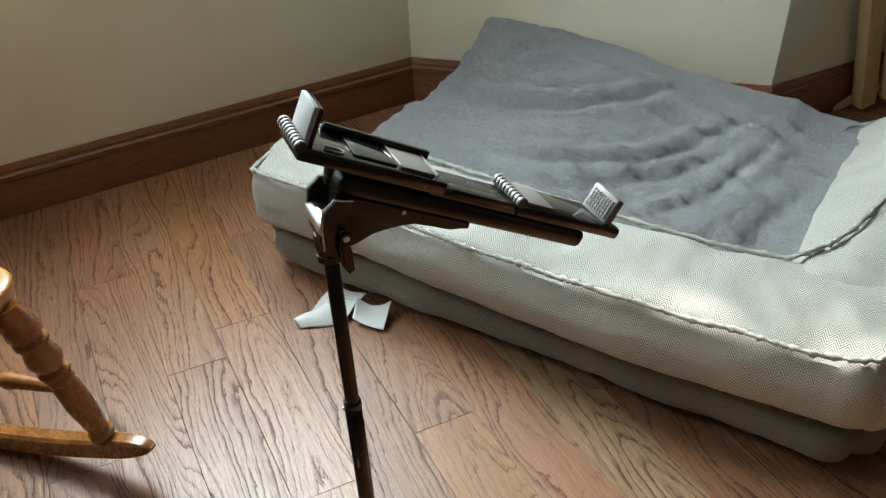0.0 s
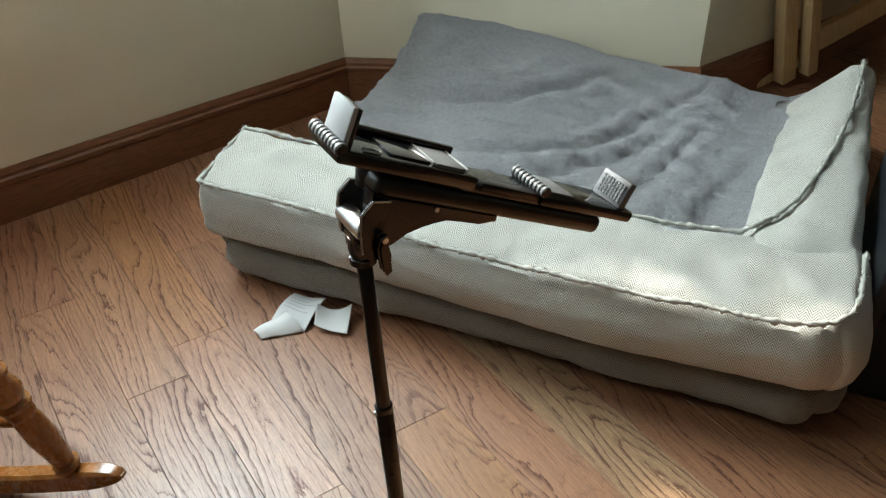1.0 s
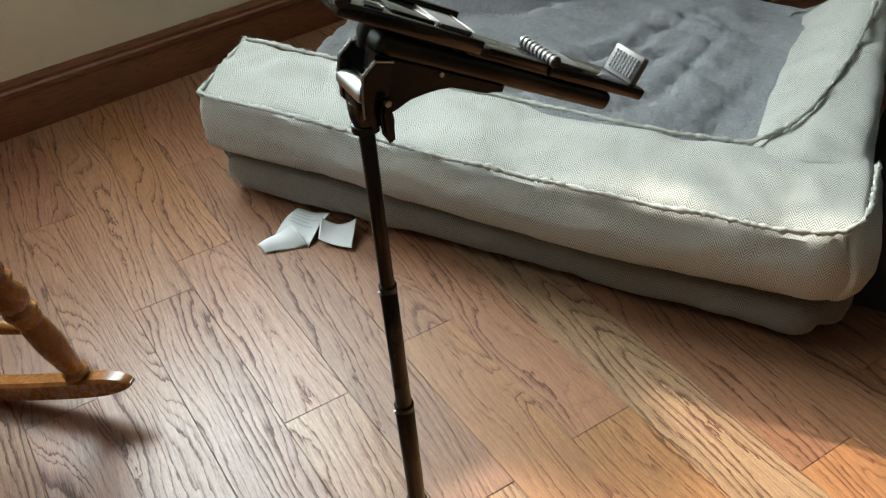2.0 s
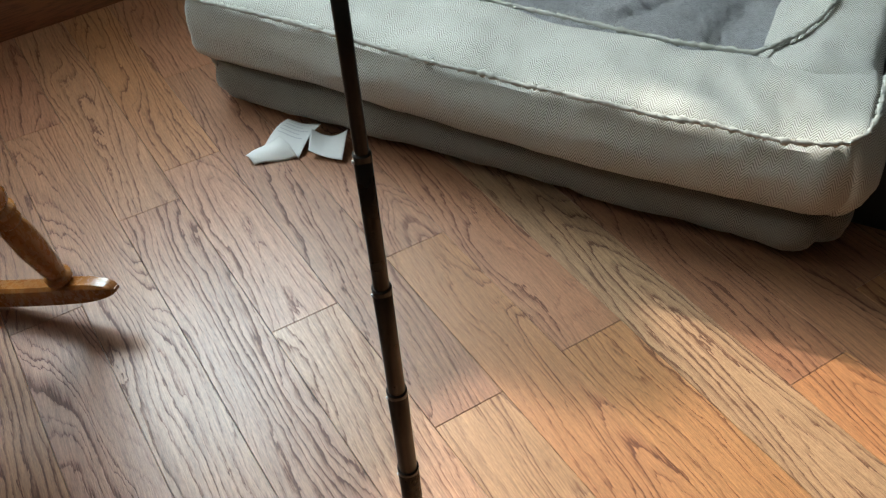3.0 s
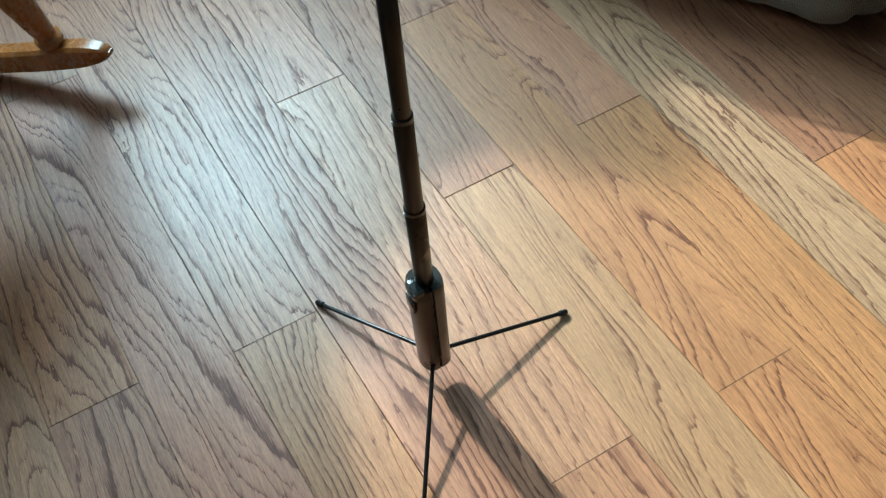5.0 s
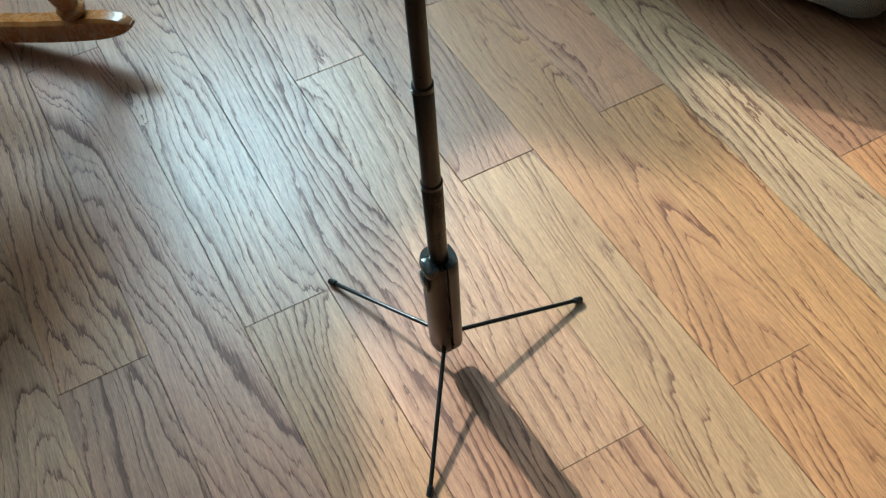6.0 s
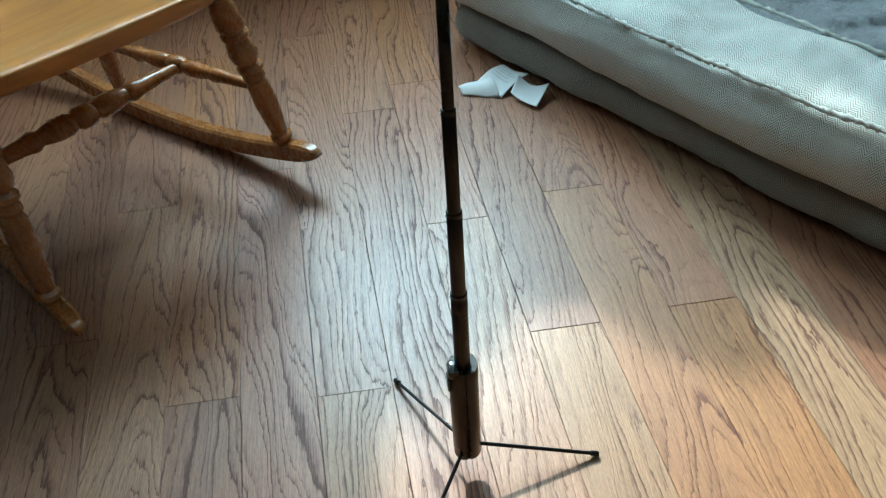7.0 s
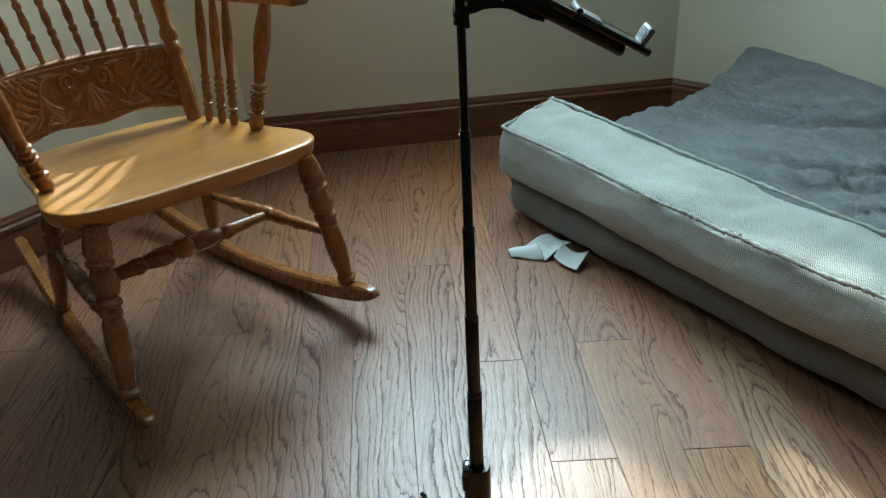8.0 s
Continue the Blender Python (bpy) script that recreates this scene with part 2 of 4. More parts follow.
FLOOR = oak_floor_material()
GAP = paint_material("floor_joint", (0.03, 0.018, 0.012), 0.9)
WALL = paint_material("beige_wall_paint", (0.80, 0.725, 0.57), 0.75)
CEIL = paint_material("ceiling_paint", (0.28, 0.264, 0.237), 0.85)
TRIM = wood_material("oak_trim", (0.25, 0.090, 0.037), (0.10, 0.034, 0.014), 0.42, (3, 3, 40), 6.0, 0.12)
CHAIR = wood_material("golden_oak", (0.37, 0.138, 0.033), (0.20, 0.066, 0.016), 0.26, (5, 7, 3), 2.2, 0.6, 0.30)
SEATW = wood_material("golden_oak_seat", (0.57, 0.240, 0.045), (0.39, 0.142, 0.025), 0.24, (9, 1.4, 4), 4.0, 1.0, 0.3, 0.30)
PINE = wood_material("pale_pine", (0.74, 0.54, 0.29), (0.58, 0.38, 0.18), 0.5, (30, 30, 3), 5.0)
WEAVE = herringbone_material("herringbone_weave", (0.615, 0.61, 0.565), (0.18, 0.168, 0.145))
# same weave in darker colours, for the base cushion
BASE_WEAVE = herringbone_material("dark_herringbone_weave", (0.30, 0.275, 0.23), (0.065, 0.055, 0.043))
PIPING = paint_material("fuzzy_piping", (0.38, 0.372, 0.335), 1.0, 0.3)
FLEECE = fleece_material()
BLACK = plastic_material("black_plastic", (0.007, 0.008, 0.009), 0.26)
GLOSS = plastic_material("gloss_black", (0.005, 0.006, 0.007), 0.12)
TUBE = plastic_material("anodised_tube", (0.009, 0.008, 0.0075), 0.28, 0.4)
STEEL = plastic_material("bright_metal", (0.50, 0.51, 0.52), 0.32, 1.0)
JAW = plastic_material("pale_grey_rubber", (0.34, 0.355, 0.37), 0.5)
PAD = plastic_material("grey_rubber", (0.115, 0.12, 0.125), 0.5)
PAPER = paint_material("white_paper", (0.64, 0.64, 0.63), 0.8, 0.05)
INK = paint_material("faded_ink", (0.48, 0.48, 0.50), 0.8)
CABINET = plastic_material("black_cabinet", (0.016, 0.018, 0.022), 0.35)
VINYL = paint_material("window_paint", (0.68, 0.66, 0.62), 0.5)
GRASS = paint_material("lawn_green", (0.06, 0.10, 0.03), 0.95, 0.4)
LEAF = paint_material("leaf_green", (0.07, 0.11, 0.03), 0.7, 0.4)
BARK = paint_material("bark_brown", (0.10, 0.07, 0.05), 0.9, 0.3)
gl = Mat("window_glass", rough=0.0)
gl.b.inputs["Transmission Weight"].default_value = 1.0
gl.b.inputs["IOR"].default_value = 1.05
GLASS = gl.m

# ---- the room: a bay of three walls, closed behind the camera ----
CORNERS = [(4.6, -7.5), (4.6, 0.99), (1.33, 0.86), (0.585, 1.495), (-0.764, 1.365), (-1.33, 0.69), (-3.9, 0.62), (-3.9, -7.5)]
NAMES = ["wall_east", "wall_recess", "wall_bay_east", "wall_bay_north", "wall_bay_west", "wall_west_return", "wall_west", "wall_south"]
HEIGHT, THICK = 2.45, 0.12
# openings: wall: (from, to, sill, head), metres along the wall
OPEN = {"wall_bay_north": (0.004, 1.24, 1.06, 2.22), "wall_bay_west": (0.04, 0.76, 0.88, 1.95)}


def wall_frame(a, b):
    """The pose whose x runs along the wall from a and whose y points out of the room."""
    a, b = Vector((*a, 0)), Vector((*b, 0))
    d = (b - a).normalized()
    out = Vector((d.y, -d.x, 0))
    return Matrix(((d.x, -out.x, 0, a.x), (d.y, -out.y, 0, a.y), (0, 0, 1, 0), (0, 0, 0, 1))), (b - a).length


PROFILE = [(0.0, 0.0), (0.016, 0.0), (0.016, 0.082), (0.0145, 0.086), (0.0145, 0.092), (0.018, 0.096), (0.018, 0.106), (0.012, 0.111),
           (0.0115, 0.119), (0.007, 0.126), (0.005, 0.131), (0.0, 0.131)]
windows = {}
n = len(CORNERS)
def wall_bm(length, e0, e1, hole):
    """A wall with thickness, in one piece, with its opening cut through."""
    bm = bmesh.new()
    out = [(-e0, 0), (length + e1, 0), (length + e1, HEIGHT), (-e0, HEIGHT)]
    if not hole:
        return box_bm(-e0, length + e1, -THICK, 0, 0, HEIGHT, bm=bm)
    x0, x1, z0, z1 = hole
    inn = [(x0, z0), (x1, z0), (x1, z1), (x0, z1)]
    rings = [[bm.verts.new((x, y, z)) for x, z in ring] for y in (0, -THICK) for ring in (out, inn)]
    for a, b in ((0, 1), (2, 3), (0, 2), (1, 3)):
        for q in range(4):
            w = (q + 1) % 4
            bm.faces.new((rings[a][q], rings[a][w], rings[b][w], rings[b][q]))
    return bm


for k, name in enumerate(NAMES):
    a, b = CORNERS[k], CORNERS[(k + 1) % n]
    m, length = wall_frame(a, b)
    convex = {(1.33, 0.86), (-1.33, 0.69)}
    bm = wall_bm(length, 0.0 if a in convex else 0.08, 0.0 if b in convex or name == "wall_bay_east" else 0.08, OPEN.get(name))
    wall = part(name, bm, WALL, smooth=False)
    wall.matrix_world = m
    tagged(wall, "beige painted plaster wall of the bay", "wall", kind="structure")
    # baseboard, mitred at the corners
    prev, nxt = CORNERS[k - 1], CORNERS[(k + 2) % n]
    d = (Vector(b) - Vector(a)).normalized()
    dp, dn = (Vector(a) - Vector(prev)).normalized(), (Vector(nxt) - Vector(b)).normalized()
    t0 = math.tan(math.atan2(dp.x * d.y - dp.y * d.x, dp.dot(d)) / 2)
    t1 = math.tan(math.atan2(d.x * dn.y - d.y * dn.x, d.dot(dn)) / 2)
    bm = bmesh.new()
    lo = [bm.verts.new((p * t0, p, z)) for p, z in PROFILE]
    hi = [bm.verts.new((length - p * t1, p, z)) for p, z in PROFILE]
    for q in range(len(PROFILE)):
        r = (q + 1) % len(PROFILE)
        bm.faces.new((lo[q], lo[r], hi[r], hi[q]))
    bm.faces.new(lo[::-1]), bm.faces.new(hi)
    bb = part("baseboard", bm, TRIM, sharp=25)
    bb.matrix_world = m
    tagged(bb, "moulded red-brown oak baseboard along the wall", "baseboard", kind="structure")
    if name in OPEN:
        windows[name] = m

ceiling = part("ceiling", box_bm(-4.1, 4.8, -7.7, 1.8, HEIGHT, HEIGHT + 0.1), CEIL, smooth=False)
tagged(ceiling, "plain grey-beige painted ceiling", "ceiling", kind="structure")


def build_window(name, m, x0, x1, z0, z1, mullions, watts, clear):
    thing = empty(name, m, "white painted bay window with clear glass panes", "window", kind="structure")
    bm = bmesh.new()
    f = 0.045
    for c in ((x0, x0 + f, z0, z1), (x1 - f, x1, z0, z1), (x0 + f, x1 - f, z0, z0 + f), (x0 + f, x1 - f, z1 - f, z1)):
        box_bm(c[0] + 0.001, c[1] - 0.001, -0.09, -0.03, c[2] + 0.001, c[3] - 0.001, 0.004, 1, bm)
    for q in range(mullions):
        xm = x0 + (x1 - x0) * (q + 1) / (mullions + 1)
        box_bm(xm - 0.02, xm + 0.02, -0.085, -0.035, z0 + f, z1 - f, 0.004, 1, bm)
    part("window_frame", bm, VINYL, thing)
    part("window_sill", box_bm(x0 - 0.01, x1 + 0.01, 0.001, 0.04, z0 - 0.022, z0 + 0.003, 0.005), TRIM, thing)
    for q in range(mullions + 1):
        w = (x1 - x0) / (mullions + 1)
        pane = part("pane", box_bm(x0 + q * w + 0.02, x0 + (q + 1) * w - 0.02, -0.064, -0.060, z0 + 0.03, z1 - 0.03), GLASS, thing, smooth=False)
        pane.visible_shadow = False
    # area lamp added in the opening, in place of the sky's light
    lamp = new("sky_light", bpy.data.lights.new("sky_light", "AREA"))
    a, b = x0 + (x1 - x0) * clear, x1 - 0.05      # lamp covers only this stretch of the opening, set to place the floor glare
    lamp.data.shape, lamp.data.size, lamp.data.size_y = "RECTANGLE", b - a, z1 - z0 - 0.1
    lamp.data.energy, lamp.data.color = watts, (0.67, 0.865, 1.0)
    c = m @ Vector(((a + b) / 2, -0.10, (z0 + z1) / 2))
    lamp.matrix_world = look(c, m @ Vector(((a + b) / 2, 1.0, (z0 + z1) / 2)))
    return thing


build_window("window_1", windows["wall_bay_north"], *OPEN["wall_bay_north"], 0, 58.0, 0.27)
build_window("window_2", windows["wall_bay_west"], *OPEN["wall_bay_west"], 0, 8.0, 0.1)

ground = part("ground", grid_bm(24, 24, lambda a, b: ((a - 0.5) * 900, (b - 0.5) * 900, -0.62)), GRASS)
tagged(ground, "mown green lawn outside the bay window", "ground", kind="structure")



# ---- added shrub, out of view: its uneven top is fitted to shape the sun patch ----
# outline traced back along the sun from the wanted edge of the patch
SUN_MASK_TOP = [(-1.3, 1.78), (-0.89, 1.78), (-0.84, 1.92), (-0.80, 2.16), (-0.70, 2.15), (-0.64, 2.04), (-0.59, 1.95), (-0.50, 1.895), (-0.41, 1.845), (-0.31, 1.785), (-0.22, 1.77),
             (-0.14, 1.81), (-0.08, 1.895), (-0.02, 1.90), (0.02, 1.85), (0.06, 1.80), (0.30, 1.80), (0.60, 1.82), (0.90, 1.80)]


def shrub():
    thing = empty("shrub", pose(-0.2, 2.36, -0.62), "unseen dense leafy shrub added outside the bay window to shape the sun patch", "shrub")
    rnd = random.Random(5)
    base = Vector((-0.2, 2.36, -0.62))
    for q in range(7):
        x = -0.9 + 0.25 * q
        pts = [Vector((x * 0.25, rnd.uniform(-0.03, 0.03), 0.0)), Vector((x * 0.6, rnd.uniform(-0.06, 0.06), 0.9)), Vector((x, rnd.uniform(-0.05, 0.05), 2.1))]
        part("stem", tube_bm(pts, [0.022, 0.015, 0.006], 7), BARK, thing)
    verts, faces = [], []
    for q in range(15650):
        if q < 15000:
            x = rnd.uniform(-1.3, 0.9)
            top = along(SUN_MASK_TOP, x)
            z = top - 2.6 * rnd.random() ** 1.6
            if z < -0.45:
                continue
        else:                # sparse leaves, added to thin the sun that reaches the bed
            x = rnd.uniform(0.05, 0.5)
            top = 1.76 + 1.42 * (x - 0.06)
            z = rnd.uniform(1.78, 2.40)
            if z > top:
                continue
        size = 0.018 + 0.03 * rnd.random() if z > top - 0.15 else rnd.uniform(0.04, 0.075)
        z -= size * 0.7
        c = Vector((x, 2.36 + rnd.gauss(0, 0.06), z)) - base
        u = Vector((rnd.gauss(0, 1), rnd.gauss(0, 0.6), rnd.gauss(0, 1))).normalized()
        w = u.cross(Vector((rnd.gauss(0, 0.5), 1, rnd.gauss(0, 0.5)))).normalized()
        o = len(verts)
        verts += [c - u * size, c + w * size * 0.55, c + u * size, c - w * size * 0.55]
        faces.append((o, o + 1, o + 2, o + 3))
    me = bpy.data.meshes.new("foliage")
    me.from_pydata(verts, [], faces)
    tagged(part("foliage", me, LEAF, thing, smooth=False), kind="stuff")


shrub()

# ---- dog bed ----
BED = Matrix(((0.563, 0.826, 0, -0.006), (-0.826, 0.563, 0, 0.890), (0, 0, 1, 0), (0, 0, 0, 1)))   # x along the front, y to the back


def cushion_bm(x0, x1, y0, y1, z0, z1, r, nx=60, ny=16, nz=6, bulge=0.01, wav=0.004, seed=0.0):
    """A stuffed box: rounded edges, bulging sides and soft dents."""
    bm = bmesh.new()
    bmesh.ops.create_cube(bm, size=2)
    bmesh.ops.subdivide_edges(bm, edges=[e for e in bm.edges if abs(e.verts[0].co.x - e.verts[1].co.x) > 1], cuts=nx, use_grid_fill=True)
    bmesh.ops.subdivide_edges(bm, edges=[e for e in bm.edges if abs(e.verts[0].co.y - e.verts[1].co.y) > 1], cuts=ny, use_grid_fill=True)
    bmesh.ops.subdivide_edges(bm, edges=[e for e in bm.edges if abs(e.verts[0].co.z - e.verts[1].co.z) > 1], cuts=nz, use_grid_fill=True)
    hx, hy, hz = (x1 - x0) / 2, (y1 - y0) / 2, (z1 - z0) / 2
    for v in bm.verts:
        cx, cy, cz = v.co
        p = Vector((cx * hx, cy * hy, cz * hz))
        core = Vector((max(-hx + r, min(hx - r, p.x)), max(-hy + r, min(hy - r, p.y)), max(-hz + r, min(hz - r, p.z))))
        d = p - core
        nrm = d.normalized() if d.length > 1e-6 else Vector((0, 0, 0))
        q = core + nrm * min(d.length, r) if d.length > 1e-6 else p
        q.y += cy * bulge * (1 - cz * cz) * (1 if abs(cy) > 0.98 else 0.5)
        q.x += cx * bulge * 0.7 * (1 - cz * cz) if abs(cx) > 0.98 else 0.0
        q.z += cz * min(bulge, 0.012) * (1 - cy * cy) * 0.8
        w = wav * (fnoise(q.x + seed, q.y * 2, q.z * 2, 7) + 0.5 * fnoise(q.x + seed, q.y, q.z * 3, 22))
        q += (nrm if nrm.length else Vector((0, 0, cz))) * w
        if abs(cz) > 0.98:
            q.z += 0.6 * w
        v.co = q + Vector(((x0 + x1) / 2, (y0 + y1) / 2, (z0 + z1) / 2))
    return bm


def round_corner(bm, x1, y0, r):
    """Rounds the corner at (x1, y0) in plan."""
    cx, cy = x1 - r, y0 + r
    for v in bm.verts:
        dx, dy = v.co.x - cx, cy - v.co.y
        if dx > 0 and dy > 0:
            f = max(dx, dy) / math.hypot(dx, dy)
            v.co.x, v.co.y = cx + dx * f, cy - dy * f
    return bm


def piping(name, pts, parent, r=0.0048, wob=0.004, seed=0.0):
    dense = []
    for a, b in zip(pts[:-1], pts[1:]):
        a, b = Vector(a), Vector(b)
        steps = max(2, int((b - a).length / 0.005))
        for q in range(steps):
            p = a.lerp(b, q / steps)
            dense.append(p + Vector((0, fnoise(p.x, p.y, seed, 14), fnoise(p.x, p.y, seed + 5, 11))) * wob)
    dense.append(Vector(pts[-1]))
    bm = tube_bm(dense, [r * (0.92 + 0.35 * random.uniform(-1, 1)) for _ in dense], 7, jitter=0.38)
    for q in range(len(dense) * 5):      # loose threads
        p = random.choice(dense)
        d = Vector((random.uniform(-1, 1), random.uniform(-1, 1), random.uniform(-0.2, 1))).normalized()
        o = p + d * r * 0.8
        tube_bm([o, o + d * random.uniform(0.002, 0.006) + Vector((random.uniform(-1, 1), random.uniform(-1, 1), 0)) * 0.002], [0.0005, 0.0002], 3, bm)
    return part(name, bm, PIPING, parent, "frayed pale corded piping", sharp=0)


W, D = 1.17, 1.0


# the back edge of the front roll, along its length: how deep and how high it lies
BACK_Y = [(0, 0.160), (0.17, 0.176), (0.34, 0.184), (0.55, 0.187), (0.73, 0.197), (0.83, 0.214), (1, 0.24)]
BACK_Z = [(0, 0.280), (0.17, 0.262), (0.34, 0.247), (0.55, 0.238), (0.73, 0.230), (0.83, 0.227), (1, 0.236)]


def front_out(t):
    return 0.019 * max(0.0, 1 - ((t - 0.58) / 0.36) ** 2)


def dog_bed():
    bed = empty("dog_bed", BED, "pale grey herringbone dog bed with raised front and side bolsters", "dog bed")
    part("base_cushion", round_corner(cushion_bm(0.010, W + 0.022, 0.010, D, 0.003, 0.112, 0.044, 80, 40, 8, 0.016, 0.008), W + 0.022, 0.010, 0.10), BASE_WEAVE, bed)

    bol = cushion_bm(0.0, W, 0.0, 0.18, 0.098, 0.238, 0.012, 220, 18, 14, 0.012, 0.006, 3.0)
    for v in bol.verts:            # the roll twists, widens towards its joined end and bellies out
        t = v.co.x / W
        vn, hz = max(0.0, min(1.0, v.co.y / 0.18)), max(0.0, min(1.1, (v.co.z - 0.098) / 0.14))
        belly = max(0.0, math.sin(math.pi * min(1.0, hz))) * 0.012 * max(0.0, min(1.0, t * 1.6))
        if v.co.z < 0.13:      # the lower edge tucks under
            v.co.y += 0.6 * (0.13 - v.co.z) * (1 if vn < 0.5 else -1)
        v.co.y += vn * (along(BACK_Y, t) - 0.18) - (1 - vn) * (front_out(t) + belly)
        v.co.z += hz * vn * (along(BACK_Z, t) - 0.238)
        v.co.x += 0.030 * max(0.0, math.sin(math.pi * min(1.0, hz * 0.95 + 0.05))) * max(0.0, min(1.0, (t - 0.90) / 0.10)) ** 2
        if hz > 0.75:          # gathers across the top, deeper towards the joined end
            g = max(0.0, 1 - abs(2.4 * fnoise(v.co.x * 17 + 2.5 * vn, vn * 0.8, 3.0)))
            v.co.z += 0.0035 * (g * g - 0.25) * min(1.0, max(0.15, (t - 0.25) * 1.6)) * math.sin(math.pi * min(1.0, max(0.0, vn)))
    round_corner(bol, W, 0.0, 0.065)
    part("front_bolster", bol, WEAVE, bed)
    side = cushion_bm(0.99, W + 0.005, 0.17, D - 0.10, 0.088, 0.246, 0.030, 16, 70, 10, 0.006, 0.006, 9.0)
    for v in side.verts:
        s = max(0.0, (v.co.y - 0.17) / 0.79)
        if v.co.z > 0.17:
            v.co.z += 0.036 * s * s
            lip = 1.07 + 0.06 * s
            if v.co.x < lip:
                v.co.z -= (lip - v.co.x) * (0.30 + 0.75 * s)
    part("side_bolster", side, WEAVE, bed)
    part("mattress", cushion_bm(0.06, 1.02, 0.15, D - 0.03, 0.09, 0.126, 0.018, 40, 30, 4, 0.003, 0.004, 15.0), WEAVE, bed)
    back = cushion_bm(0.07, 0.62, 0.80, D - 0.02, 0.10, 0.195, 0.045, 40, 16, 8, 0.004, 0.004, 15.0)
    for v in back.verts:
        if v.co.z > 0.13:
            v.co.z -= 0.085 * (v.co.x - 0.07)
    part("back_bolster", back, WEAVE, bed)
    z = 0.2435
    front = [(0.003, 0.158, 0.276), (-0.002, 0.08, 0.256), (-0.001, 0.000, z)]
    front += [(W * t, -front_out(t) - 0.005, z) for t in (0.05, 0.15, 0.25, 0.35, 0.45, 0.55, 0.65, 0.75, 0.85, 0.91)]
    front += [(1.115, 0.004, z), (1.145, 0.021, z + 0.001), (1.165, 0.05, z + 0.002), (1.174, 0.09, z + 0.004), (1.177, 0.20, z + 0.006)]
    piping("piping", front, bed, 0.0046, 0.003, 1.0)
    rear = [(W * t + 0.003, along(BACK_Y, t), along(BACK_Z, t) + 0.004 - 0.006 * (1 - t) ** 6) for t in (0.0, 0.08, 0.17, 0.26, 0.34, 0.45, 0.55, 0.65, 0.73, 0.80, 0.84)]
    rear += [(1.03, 0.265, 0.240), (1.065, 0.33, 0.252), (1.09, 0.42, 0.258), (1.112, 0.52, 0.264), (1.13, 0.65, 0.272), (1.14, 0.78, 0.281), (1.145, 0.885, 0.287)]
    piping("piping", rear, bed, 0.0046, 0.003, 4.0)
    piping("piping", [(0.002, 0.004, z - 0.004), (-0.003, 0.001, 0.20), (0.000, 0.004, 0.15), (0.010, 0.016, 0.104), (0.014, 0.022, 0.07), (0.018, 0.026, 0.02)], bed, 0.0038, 0.002, 7.0)
    return bed


dog_bed()


# creases of the blanket, in the bed's plan
CREASES = [[(0.12, 0.60), (0.30, 0.64), (0.41, 0.66), (0.54, 0.77), (0.66, 0.95)], [(0.30, 0.37), (0.49, 0.43), (0.64, 0.54), (0.73, 0.67), (0.81, 0.82)],
           [(0.70, 0.26), (0.77, 0.38), (0.82, 0.52), (0.90, 0.80)], [(0.89, 0.27), (0.92, 0.42), (0.99, 0.60)], [(0.13, 0.74), (0.23, 0.86), (0.32, 0.95)], [(0.42, 0.30), (0.56, 0.36), (0.70, 0.49), (0.79, 0.64)],
           [(0.22, 0.68), (0.40, 0.74), (0.50, 0.86)], [(0.82, 0.24), (0.86, 0.36), (0.93, 0.52)]]


def crease_depth(x, y, line):
    best, side = 9.0, 0.0
    n = len(line) - 1
    for k in range(n):
        (ax, ay), (bx, by) = line[k], line[k + 1]
        dx, dy = bx - ax, by - ay
        t = max(0.0, min(1.0, ((x - ax) * dx + (y - ay) * dy) / (dx * dx + dy * dy)))
        ex, ey = x - ax - t * dx, y - ay - t * dy
        d = math.hypot(ex, ey)
        if d < best:
            best, side = d, (dx * ey - dy * ex)
            along = (k + t) / n
    s = best if side > 0 else -best
    fade = min(1.0, 4 * along, 4 * (1 - along)) if 0 < along < 1 else 0.0
    return fade * (-0.80 * math.exp(-(s / 0.023) ** 2) + 1.0 * math.exp(-((s - 0.030) / 0.024) ** 2) + 0.4 * math.exp(-((s + 0.034) / 0.024) ** 2))


